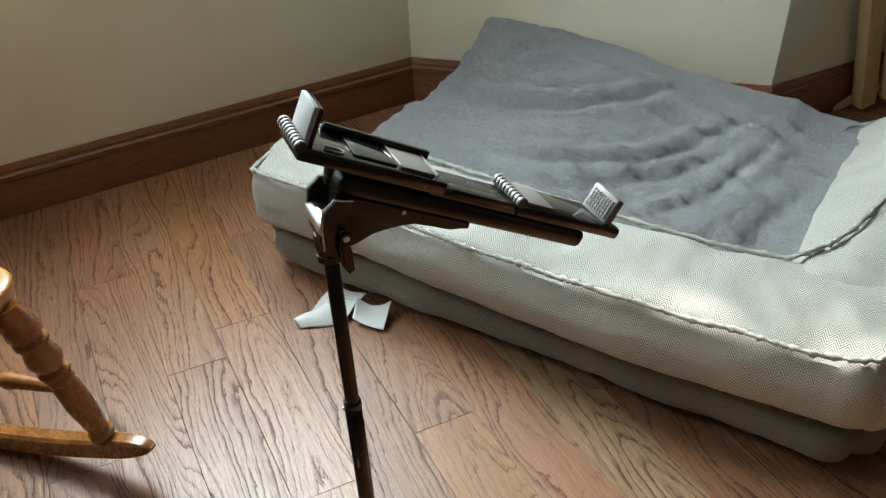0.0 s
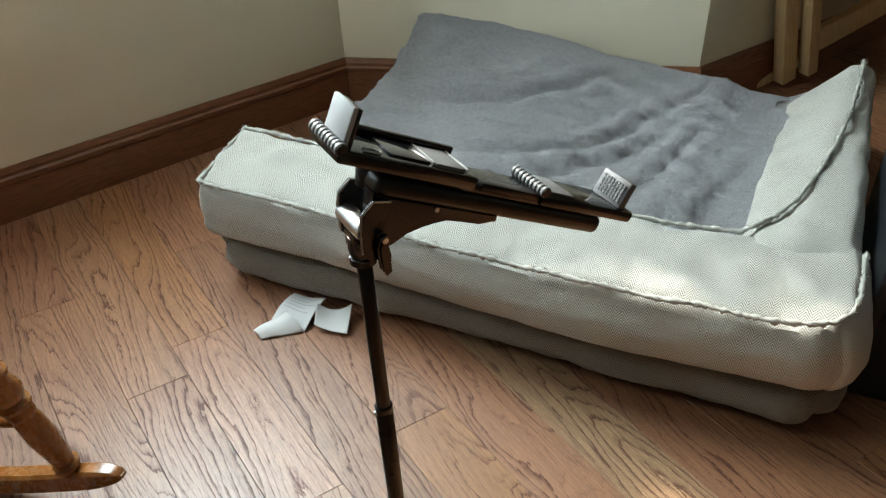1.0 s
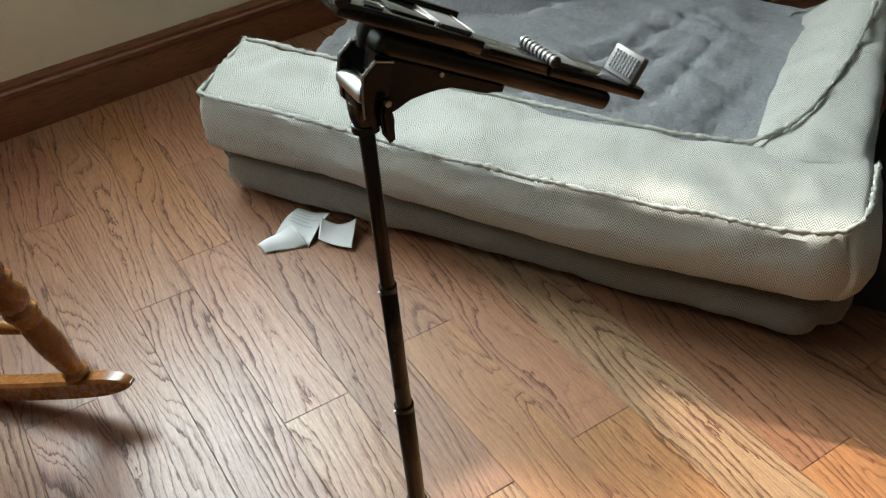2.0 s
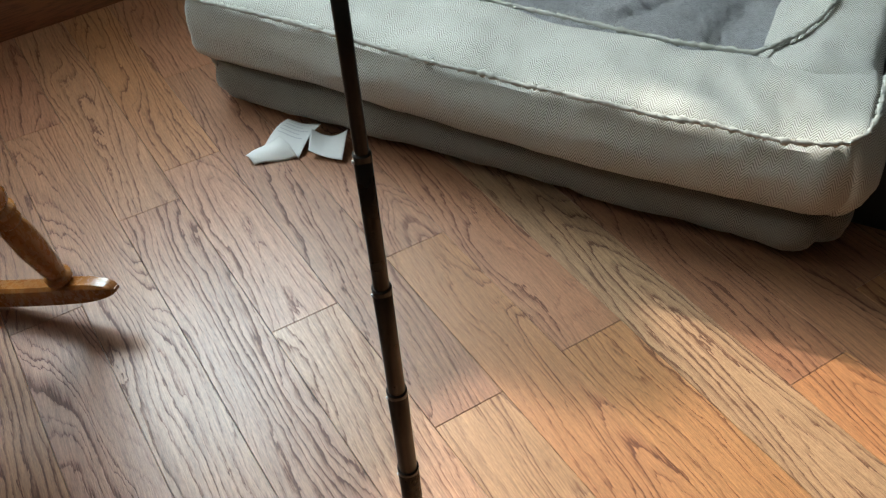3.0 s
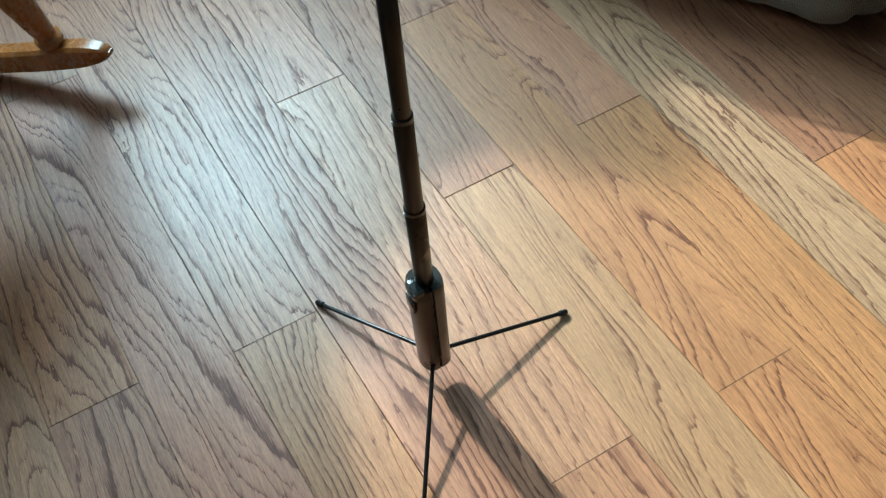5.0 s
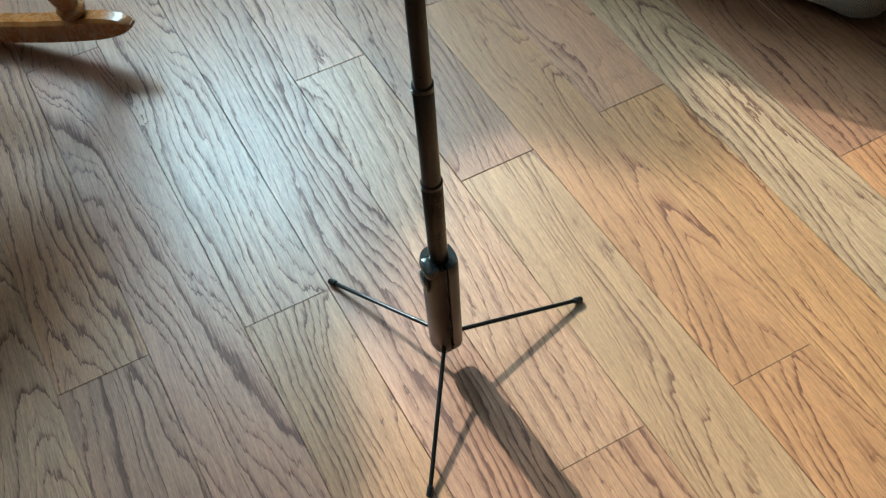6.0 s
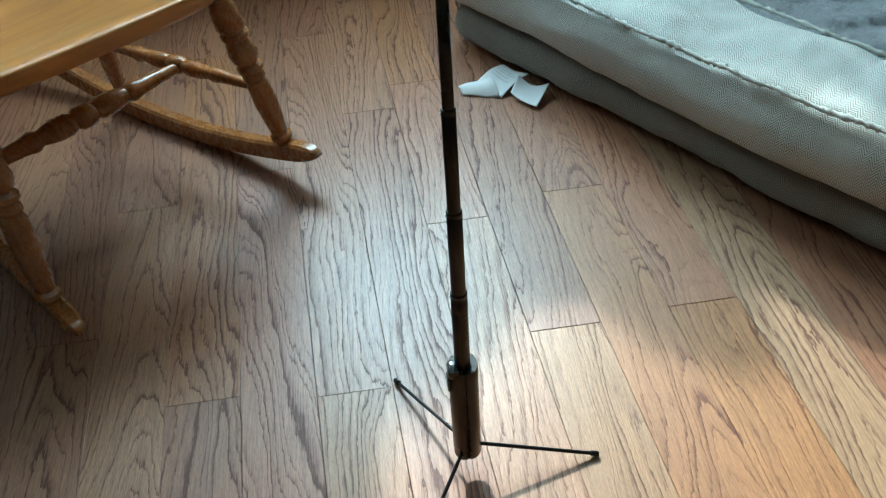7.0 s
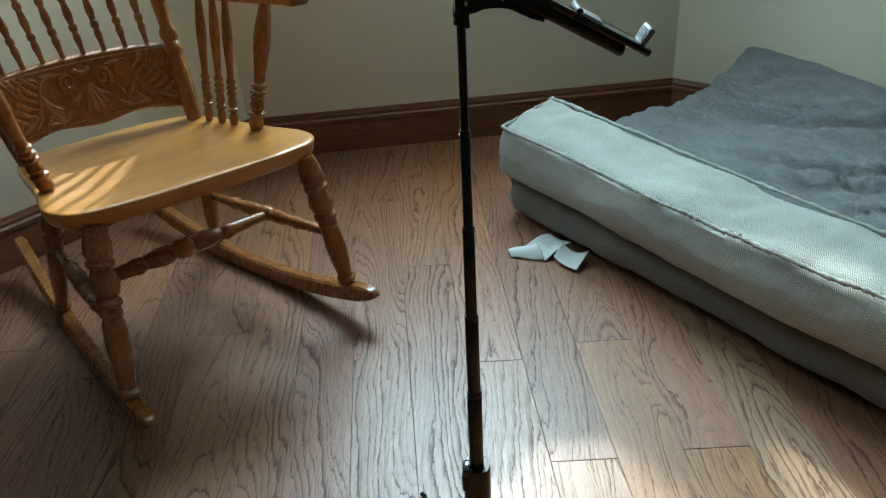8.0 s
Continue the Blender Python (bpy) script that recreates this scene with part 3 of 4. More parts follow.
def blanket_z(x, y):
    z = 0.160 + 0.016 * fnoise(x, y, 2.0, 3.2)
    rise = max(0.0, min(1.0, (y - 0.66) / 0.27))
    side = max(0.0, 1 - (x - 0.05) / 0.85)
    z += 0.074 * side * rise * rise * (3 - 2 * rise)
    z += 0.030 * min(1.0, max(0.0, 1 - (x - 0.12) / 0.20)) * max(0.0, (y - 0.80) / 0.17)
    front = max(0.0, 1 - (y - 0.16) / 0.10)
    z += 0.035 * front * front
    z += 0.03 * max(0.0, (x - 0.90) / 0.12) ** 2
    rest = z
    # long soft folds that fan out from the raised corner
    q = 0.86 * y + 0.16 * x + 0.10 * x * x
    p = x - 0.25 * y
    for f, a, sd in ((6.5, 0.009, 3.0), (13.0, 0.0135, 8.0), (23.0, 0.0075, 15.0)):
        w = fnoise(q * f + 0.5 * fnoise(x, y, sd, 3.0), p * f * 0.20, sd)
        ridge = max(0.0, 1 - abs(2.6 * w))
        z += a * (ridge * ridge - 0.3) * min(1.0, max(0.25, (y - 0.15) / 0.3))
    q2 = 0.5 * y - 0.8 * x
    z += 0.007 * max(0.0, (x - 0.5) / 0.4) * max(0.0, 1 - abs(2.6 * fnoise(q2 * 11, (0.8 * y + 0.5 * x) * 2.0, 5.0)))
    wx, wy = x + 0.014 * fnoise(x, y, 1.0, 6), y + 0.014 * fnoise(x, y, 6.0, 6)
    for k, line in enumerate(CREASES):
        z += (0.020, 0.017, 0.012, 0.011, 0.011, 0.012, 0.011, 0.010)[k] * crease_depth(wx, wy, line)
    z += 0.003 * fnoise(x, y * 2, 9.0, 18)
    # pulled flat where it tucks in beside the side bolster
    flat = max(0.0, min(1.0, (x - 0.86) / 0.15))
    hem = max(0.0, min(1.0, (y - 0.84) / 0.10))
    z = rest + (z - rest) * (1 - 0.85 * flat) * (1 - 0.8 * hem) - 0.045 * flat * max(0.0, (y - 0.70) / 0.25)
    # tufts of the nap
    z += 0.0026 * fnoise(x, y, 4.0, 55) + 0.0022 * fnoise(x, y, 7.0, 110)
    z = max(z, 0.142)
    return z


def blanket_point(a, b):
    x = 0.048 + a * (1.002 - 0.0) + 0.015 * fnoise(b, 3.0, 0, 4)
    x = min(x, 1.07)
    y0, y1 = 0.145 + 0.055 * a, 0.985 - 0.05 * a + 0.012 * fnoise(a, 1.0, 0, 5)
    y = y0 + (y1 - y0) * b
    dx, dy = 0.165 - x, y - (y1 - 0.10)
    if dx > 0 and dy > 0:
        f = max(dx, dy) / math.hypot(dx, dy)
        x, y = 0.165 - dx * f, y1 - 0.10 + dy * f
    return Vector((x, y, blanket_z(x, y)))


def blanket():
    bm = grid_bm(270, 230, blanket_point)
    me = mesh_of("fleece_blanket", bm)
    ob = part("fleece_blanket", me, FLEECE, sharp=0)
    ob.matrix_world = BED
    s = ob.modifiers.new("thickness", "SOLIDIFY")
    s.thickness, s.offset = 0.007, -1
    pts = [blanket_point(0, q / 60) for q in range(0, 61)] + [blanket_point(q / 60, 1) for q in range(1, 50)]
    part("hem", tube_bm(pts, [0.0026 * (1 + 0.4 * random.uniform(-1, 1)) for _ in pts], 6, jitter=0.3), PIPING, ob, "pale stitched hem", sharp=0)
    return tagged(ob, "rumpled slate-grey plush fleece blanket lying in the dog bed", "blanket")


blanket()


# ---- tripod with tablet holder ----
AX0, AX1 = Vector((-0.1285, -0.209, 0.03)), Vector((-0.117, -0.171, 0.783))


def axis_at(z):
    return AX0.lerp(AX1, (z - AX0.z) / (AX1.z - AX0.z))


def tripod():
    tri = empty("tripod", pose(-0.133, -0.205, 0), "slim black telescopic tripod with a long tablet clamp", "tripod")
    inv = pose(0.133, 0.205, 0)

    def put(name, bm, mat, parent=tri, label="", sharp=40):
        if parent is tri:
            bmesh.ops.transform(bm, matrix=inv, verts=bm.verts)
        else:
            bmesh.ops.transform(bm, matrix=inv, verts=bm.verts)
        return part(name, bm, mat, parent, label, sharp=sharp)

    # handle of two half shells with a groove between
    bm = bmesh.new()
    for sgn in (-1, 1):
        out = []
        for q in range(13):
            an = math.pi * q / 12 - math.pi / 2
            out.append((sgn * (0.0016 + 0.0165 * max(0.0, math.cos(an)) ** 0.6), 0.0175 * math.sin(an)))
        rings = []
        for z, s in ((0.030, 0.55), (0.0335, 0.85), (0.040, 1.0), (0.120, 1.0), (0.196, 1.0), (0.206, 0.99), (0.210, 0.93)):
            c = axis_at(z)
            rings.append([bm.verts.new((c.x + x * s, c.y + y * s, z)) for x, y in out])
        for r0, r1 in zip(rings[:-1], rings[1:]):
            for q in range(len(out)):
                w = (q + 1) % len(out)
                bm.faces.new((r0[q], r0[w], r1[w], r1[q]))
        bm.faces.new(rings[0]), bm.faces.new(rings[-1])
    handle = put("handle", bm, TUBE, label="bronze-black grip of two half shells", sharp=35)
    c = axis_at(0.18)
    put("core", tube_bm([axis_at(0.034), axis_at(0.206)], 0.0145, 16), BLACK, handle)
    put("button", box_bm(c.x - 0.0205, c.x - 0.016, c.y - 0.011, c.y + 0.006, 0.172, 0.196, 0.003), GLOSS, handle)
    put("latch", box_bm(c.x - 0.019, c.x - 0.004, c.y - 0.014, c.y + 0.008, 0.200, 0.2145, 0.004), GLOSS, handle)
    # telescoping tubes
    stops = [0.20, 0.329, 0.442, 0.559, 0.672, 0.784]
    rad = [0.0094, 0.0082, 0.0069, 0.0056, 0.0045]
    for q in range(5):
        a, b = axis_at(stops[q] - (0.01 if q else 0)), axis_at(stops[q + 1])
        tubeob = put("tube", tube_bm([a, a.lerp(b, 0.5), b - (b - a).normalized() * 0.0012, b], [rad[q], rad[q], rad[q], rad[q] - 0.0008], 20), TUBE)
        if q < 4:
            put("sleeve", tube_bm([b - Vector((0, 0, 0.006)), b - Vector((0, 0, 0.005)), b + Vector((0, 0, 0.0002)), b + Vector((0, 0, 0.0012))],
                                  [rad[q] + 0.0001, rad[q] + 0.0002, rad[q] + 0.0002, rad[q] - 0.0009], 20), TUBE, tubeob)
            put("rivet", tube_bm([b + Vector((-rad[q] - 0.0012, 0, -0.004)), b + Vector((-rad[q] + 0.001, 0, -0.004))], [0.0012, 0.0018], 8), STEEL, tubeob)
    # three thin legs with rubber tips
    for tx, ty in ((-0.215, -0.059), (0.045, -0.226), (-0.222, -0.350)):
        d = (Vector((tx, ty, 0)) - Vector((AX0.x, AX0.y, 0))).normalized()
        a = Vector((AX0.x, AX0.y, 0.050)) + d * 0.012
        b = Vector((tx, ty, 0.0045))
        leg = put("leg", tube_bm([a, b], 0.0026, 10), TUBE)
        e = (b - a).normalized()
        put("rubber_tip", tube_bm([b - e * 0.010, b - e * 0.009, b, b + e * 0.002], [0.0030, 0.0040, 0.0040, 0.0030], 10), BLACK, leg)
        put("pivot", tube_bm([a - d * 0.002, a + d * 0.006], [0.0048, 0.0040], 10), BLACK, leg)
    return tri


TRIPOD = tripod()

# the clamp: x runs along its bar, y across it, z out of its face
CLAMP = pose(0.133, 0.205, 0) @ Matrix(((0.868, 0, 0.497, -0.1145), (0, 1, 0, -0.167), (-0.497, 0, 0.868, 0.8590), (0, 0, 0, 1)))


def ribbed_bm(x, z, y0, y1, r):
    bm = bmesh.new()
    pts, rs = [], []
    nr = 9
    for q in range(nr):
        for s, f in ((0.0, 0.70), (0.15, 1.0), (0.66, 1.0), (0.81, 0.70)):
            pts.append((x, y0 + (y1 - y0) * (q + s) / nr, z))
            rs.append(r * f)
    return tube_bm(pts, rs, 14, bm)


def tablet_clamp():
    clamp = part("tablet_clamp", box_bm(-0.011, 0.078, -0.017, 0.017, -0.0115, -0.0035, 0.0018), GLOSS, TRIPOD, "glossy black extending tablet clamp with ribbed jaws")
    clamp.matrix_basis = CLAMP

    def add(name, bm, mat, label=""):
        return part(name, bm, mat, clamp, label)
    add("case_rim", box_bm(0.010, 0.078, 0.0135, 0.0172, -0.0045, 0.0012, 0.001), GLOSS)
    add("inlay", box_bm(0.020, 0.046, -0.012, 0.0125, -0.0045, -0.0020, 0.0006), GLOSS)
    add("inlay", box_bm(0.049, 0.070, -0.013, 0.0125, -0.0045, -0.0016, 0.0006), PAD, "grey satin plate")
    for x in (0.0472, 0.0712):
        add("bright_edge", box_bm(x, x + 0.0009, -0.0125, 0.0125, -0.0045, -0.0012, 0.0003), STEEL)
    add("spring_clip", tube_bm([(0.002, -0.014, -0.0028), (0.012, -0.014, -0.0028), (0.014, -0.012, -0.0028), (0.012, -0.009, -0.0028), (0.004, -0.009, -0.0028)], 0.0007, 8), STEEL)
    add("slide_rail", box_bm(0.07, 0.200, -0.0140, 0.0135, -0.0137, -0.0075, 0.0018), BLACK)
    add("rail_groove", box_bm(0.084, 0.130, -0.0146, -0.0060, -0.0105, -0.0066, 0.0006), TUBE)
    add("lower_rail", box_bm(0.018, 0.194, -0.0150, 0.0105, -0.0255, -0.0138, 0.0042, 3), TUBE, "dark bronze lower rail")
    add("carriage", box_bm(0.131, 0.2180, -0.0165, 0.0165, -0.0130, -0.0050, 0.0024), GLOSS)
    add("inlay", box_bm(0.137, 0.160, -0.013, 0.013, -0.0055, -0.0036, 0.0006), PAD, "grey satin plate")
    add("ribbed_grip", ribbed_bm(0.132, -0.0040, -0.0165, 0.0165, 0.0036), PAD, "grey ribbed rubber grip")
    for x, z in ((0.132, -0.0040), (-0.0105, -0.0045)):
        add("grip_core", tube_bm([(x, -0.0168, z), (x, 0.0160, z)], 0.0031, 14), BLACK)
    add("ribbed_grip", ribbed_bm(-0.0105, -0.0045, -0.0165, 0.0165, 0.0036), PAD, "grey ribbed rubber grip")
    # the two upright jaws
    m = pose(-0.0075, 0, -0.004, 0, -4, 0)
    add("jaw", box_bm(-0.0016, 0.0016, -0.0130, 0.0095, 0.0, 0.0205, 0.0010, 2, None, m), JAW, "tall grey rubber jaw")
    add("jaw_back", box_bm(0.00162, 0.0040, -0.0127, 0.0092, 0.0, 0.0200, 0.0006, 2, None, m), BLACK)
    m = pose(0.2050, 0, -0.0055, 0, 4, 0)
    add("jaw", box_bm(-0.0020, 0.0042, -0.0140, 0.0125, 0.0, 0.0185, 0.0016, 2, None, m), PAD, "short grey jaw with a knurled face")
    bm = bmesh.new()
    for i in range(8):
        for j in range(5):
            y, z = -0.0112 + i * 0.0027, 0.0035 + j * 0.0026
            box_bm(-0.0032, -0.0018, y, y + 0.0017, z, z + 0.0016, bm=bm, m=m)
    tagged(add("knurled_pad", bm, PAD), kind="stuff")
    # curved bracket below the bar
    out = [(0.018, -0.024), (0.1055, -0.0235), (0.1065, -0.0285), (0.094, -0.0310), (0.080, -0.0315), (0.070, -0.0320), (0.062, -0.0335), (0.055, -0.0370), (0.048, -0.0430), (0.041, -0.0510), (0.034, -0.0570),
           (0.029, -0.0575), (0.024, -0.0440)]
    add("bracket", prism_bm(out, -0.0145, -0.0015, bevel=0.0014), GLOSS)
    add("screw", tube_bm([(0.0600, -0.0155, -0.0265), (0.0600, -0.0140, -0.0265)], 0.0014, 10), STEEL)
    add("swivel", tube_bm([(0.024, 0.004, -0.028), (0.024, 0.004, -0.020), (0.024, 0.004, -0.0105)], [0.006, 0.0085, 0.0085], 18), BLACK)
    # the cheeks and bolt of the tilting joint
    cheek = [(0.0165, -0.0270), (0.0265, -0.0250), (0.0300, -0.0400), (0.0365, -0.0570), (0.0310, -0.0615), (0.0230, -0.0570), (0.0165, -0.0450), (0.0130, -0.0360)]
    for y0, y1 in ((-0.0185, -0.0150), (0.0085, 0.0120)):
        add("cheek", prism_bm(cheek, y0, y1, bevel=0.0011), BLACK)
        # a thin bright tube draws the gloss highlight along each cheek's edge
        rim = [(x, y0 + 0.0004, z) for x, z in (cheek[1], cheek[0], cheek[7], cheek[6], cheek[5])]
        add("worn_rim", tube_bm(rim, 0.0006, 8), STEEL, "bright strip standing in for the gloss along the cheek's edge")
    add("bolt", tube_bm([(0.0215, -0.0155, -0.0455), (0.0215, -0.012, -0.0455), (0.0215, 0.010, -0.0455)], [0.0050, 0.0058, 0.0058], 18), STEEL, "bright hinge bolt")
    add("lever", prism_bm([(0.0262, -0.0430), (0.0300, -0.0420), (0.0350, -0.0530), (0.0425, -0.0630), (0.0405, -0.0660), (0.0345, -0.0620), (0.0280, -0.0520)], -0.0235, -0.0190, bevel=0.0014), GLOSS)
    add("lever_pin", tube_bm([(0.0285, -0.0245, -0.0445), (0.0285, -0.0180, -0.0445)], 0.0018, 10), STEEL)


tablet_clamp()
bm = tube_bm([axis_at(0.786), axis_at(0.792), axis_at(0.800)], [0.0066, 0.0080, 0.0075], 18)
box_bm(-0.1235, -0.1125, -0.1780, -0.1620, 0.790, 0.806, 0.003, 2, bm)
bmesh.ops.transform(bm, matrix=pose(0.133, 0.205, 0), verts=bm.verts)
head = part("head", bm, BLACK, TRIPOD, "black tilting head")
bm = tube_bm([axis_at(0.7815), axis_at(0.7825), axis_at(0.7865), axis_at(0.7875)], [0.0064, 0.0078, 0.0078, 0.0064], 20)
bmesh.ops.transform(bm, matrix=pose(0.133, 0.205, 0), verts=bm.verts)
part("collar", bm, GLOSS, head, "glossy black collar")


# ---- rocking chair ----
def turned(a, b, thick, style, sides=14):
    if style == "leg":
        prof = [(0, .62), (.03, .75), (.10, .95), (.17, 1.0), (.20, .80), (.215, .98), (.235, .98), (.25, .72), (.29, .90), (.34, 1.04), (.385, .92), (.41, .66), (.43, .94),
                (.45, .94), (.465, .68), (.49, .82), (.51, .82), (.525, .66), (.56, .82), (.70, .90), (.86, .74), (.93, .62), (.945, .86), (.965, .86), (.98, .62), (1, .6)]
    elif style == "stretcher":
        prof = [(0, .5), (.10, .62), (.22, .74), (.25, .9), (.27, .9), (.29, .66), (.36, .98), (.42, 1.0), (.45, .74), (.47, 1.06), (.53, 1.06), (.55, .74), (.58, 1.0), (.64, .98),
                (.71, .66), (.73, .9), (.75, .9), (.78, .74), (.90, .62), (1, .5)]
    elif style == "spindle":
        prof = [(0, .5), (.05, .62), (.09, .86), (.12, .62), (.13, .92), (.15, .92), (.16, .6), (.21, .96), (.27, .62), (.285, .92), (.30, .92), (.315, .6), (.38, 1.0), (.44, .62), (.455, .92), (.47, .92),
                (.485, .6), (.6, .9), (.8, .7), (1, .5)]
    elif style == "arm":
        prof = [(0, .62), (.03, .78), (.07, .90), (.12, .62), (.13, .95), (.15, .95), (.16, .62), (.20, .92), (.25, .66), (.265, .95), (.28, .95), (.295, .66), (.31, .95), (.325, .95), (.34, .66),
                (.36, .90), (.375, .90), (.39, .62), (.46, .66), (.62, .88), (.72, .98), (.84, .86), (.95, .62), (1, .58)]
    else:  # post
        prof = [(0, .66), (.03, .82), (.10, .95), (.17, .98), (.20, .72), (.215, .98), (.23, .98), (.245, .72), (.26, .96), (.275, .96), (.29, .7), (.35, .78), (.5, 1.0), (.62, .98), (.8, .80), (.95, .7), (1, .62)]
    return lathe_bm(a, b, [(s, r * thick) for s, r in prof], sides)


SEAT_OUT = [(-0.066, 0.0), (-0.067, 0.08), (-0.072, 0.15), (-0.086, 0.205), (-0.115, 0.236), (-0.165, 0.246), (-0.215, 0.236), (-0.27, 0.222), (-0.34, 0.212), (-0.42, 0.200),
            (-0.48, 0.180), (-0.512, 0.135), (-0.522, 0.07), (-0.524, 0.0)]


def seat_plane(x):
    return 0.4195 + 0.068 * (x + 0.08)


def seat_bm():
    ring = SEAT_OUT + [(x, -y) for x, y in SEAT_OUT[-2:0:-1]]
    pts = []
    nn = len(ring)
    for q in range(nn):      # smooth the outline
        p0, p1, p2, p3 = (Vector(ring[(q + s) % nn]) for s in (-1, 0, 1, 2))
        for f in (0.0, 0.34, 0.67):
            pts.append(0.5 * ((2 * p1) + (p2 - p0) * f + (2 * p0 - 5 * p1 + 4 * p2 - p3) * f * f + (3 * p1 - p0 - 3 * p2 + p3) * f ** 3))
    cx, cy = -0.30, 0.0
    bm = bmesh.new()
    th = 0.034

    def z_top(x, y, s):
        d = min(1.0, max(0.0, 1 - s) / 0.45)
        scoop = 0.012 * d * d * (3 - 2 * d)
        if x > -0.2:
            scoop -= 0.006 * (1 - abs(y) / 0.25) * max(0.0, (x + 0.2) / 0.13) * min(1.0, d * 2)
        return seat_plane(x) - scoop
    rings = []
    for s, kind in ((0.02, 1), (0.25, 1), (0.45, 1), (0.62, 1), (0.76, 1), (0.88, 1), (0.95, 1), (0.982, 0.985), (0.996, 0.93), (1.0, 0.84), (0.994, 0.6), (0.984, 0.25), (0.968, 0.05), (0.90, 0), (0.5, 0), (0.02, 0)):
        row = []
        for p in pts:
            x, y = cx + (p.x - cx) * s, cy + (p.y - cy) * s
            row.append(bm.verts.new((x, y, z_top(x, y, s) - th * (1 - kind))))
        rings.append(row)
    m = len(pts)
    for r0, r1 in zip(rings[:-1], rings[1:]):
        for q in range(m):
            bm.faces.new((r0[q], r0[(q + 1) % m], r1[(q + 1) % m], r1[q]))
    bm.faces.new(rings[0]), bm.faces.new(rings[-1])
    return bm


def rocker_bm(sgn):
    bm = bmesh.new()
    rows = []
    steps = 44
    x_front, x_back = 0.0, -0.86
    tip = [0.035 * (1 - math.cos(math.pi / 2 * q / 9)) for q in range(9)]
    xs = [x_front - d * 1.8 for d in tip]
    xs += [x_front - 0.064 + (x_back + 0.036 - x_front + 0.064) * q / steps for q in range(steps + 1)]
    xs += [x_back + d for d in tip[::-1]]
    for x in xs:
        yc = sgn * (0.257 - (0.028 - x) * 0.108)
        zb = (x + 0.42) ** 2 / 2.7
        h = 0.042
        f = min(1.0, (x_front - x) / 0.063)
        e = min(1.0, (x - x_back) / 0.035)
        k = max(0.16, min(math.sqrt(max(0.0, 1 - (1 - f) ** 2)), math.sqrt(max(0.0, 1 - (1 - e) ** 2))))
        top, bot = zb + h * (0.45 + 0.55 * k) - 0.004 * (1 - f), zb + h * 0.35 * (1 - k)
        w = 0.0145 * (0.35 + 0.65 * k)
        c = 0.005 * max(0.35, k)
        rows.append([bm.verts.new(p) for p in ((x, yc - w, bot + c), (x, yc - w + c, bot), (x, yc + w - c, bot), (x, yc + w, bot + c),
                                               (x, yc + w, top - c), (x, yc + w - c, top), (x, yc - w + c, top), (x, yc - w, top - c))])
    for r0, r1 in zip(rows[:-1], rows[1:]):
        for q in range(8):
            bm.faces.new((r0[q], r0[(q + 1) % 8], r1[(q + 1) % 8], r1[q]))
    bm.faces.new(rows[0]), bm.faces.new(rows[-1])
    return bm


def scroll(cx, cz, r, turns, start, sgn, xs):
    pts = []
    for q in range(30):
        f = q / 29
        an = start + sgn * f * turns * 2 * math.pi
        rr = r * (0.16 + 0.84 * f)
        pts.append((xs(cz + rr * math.sin(an)), cx + rr * math.cos(an), cz + rr * math.sin(an)))
    return pts


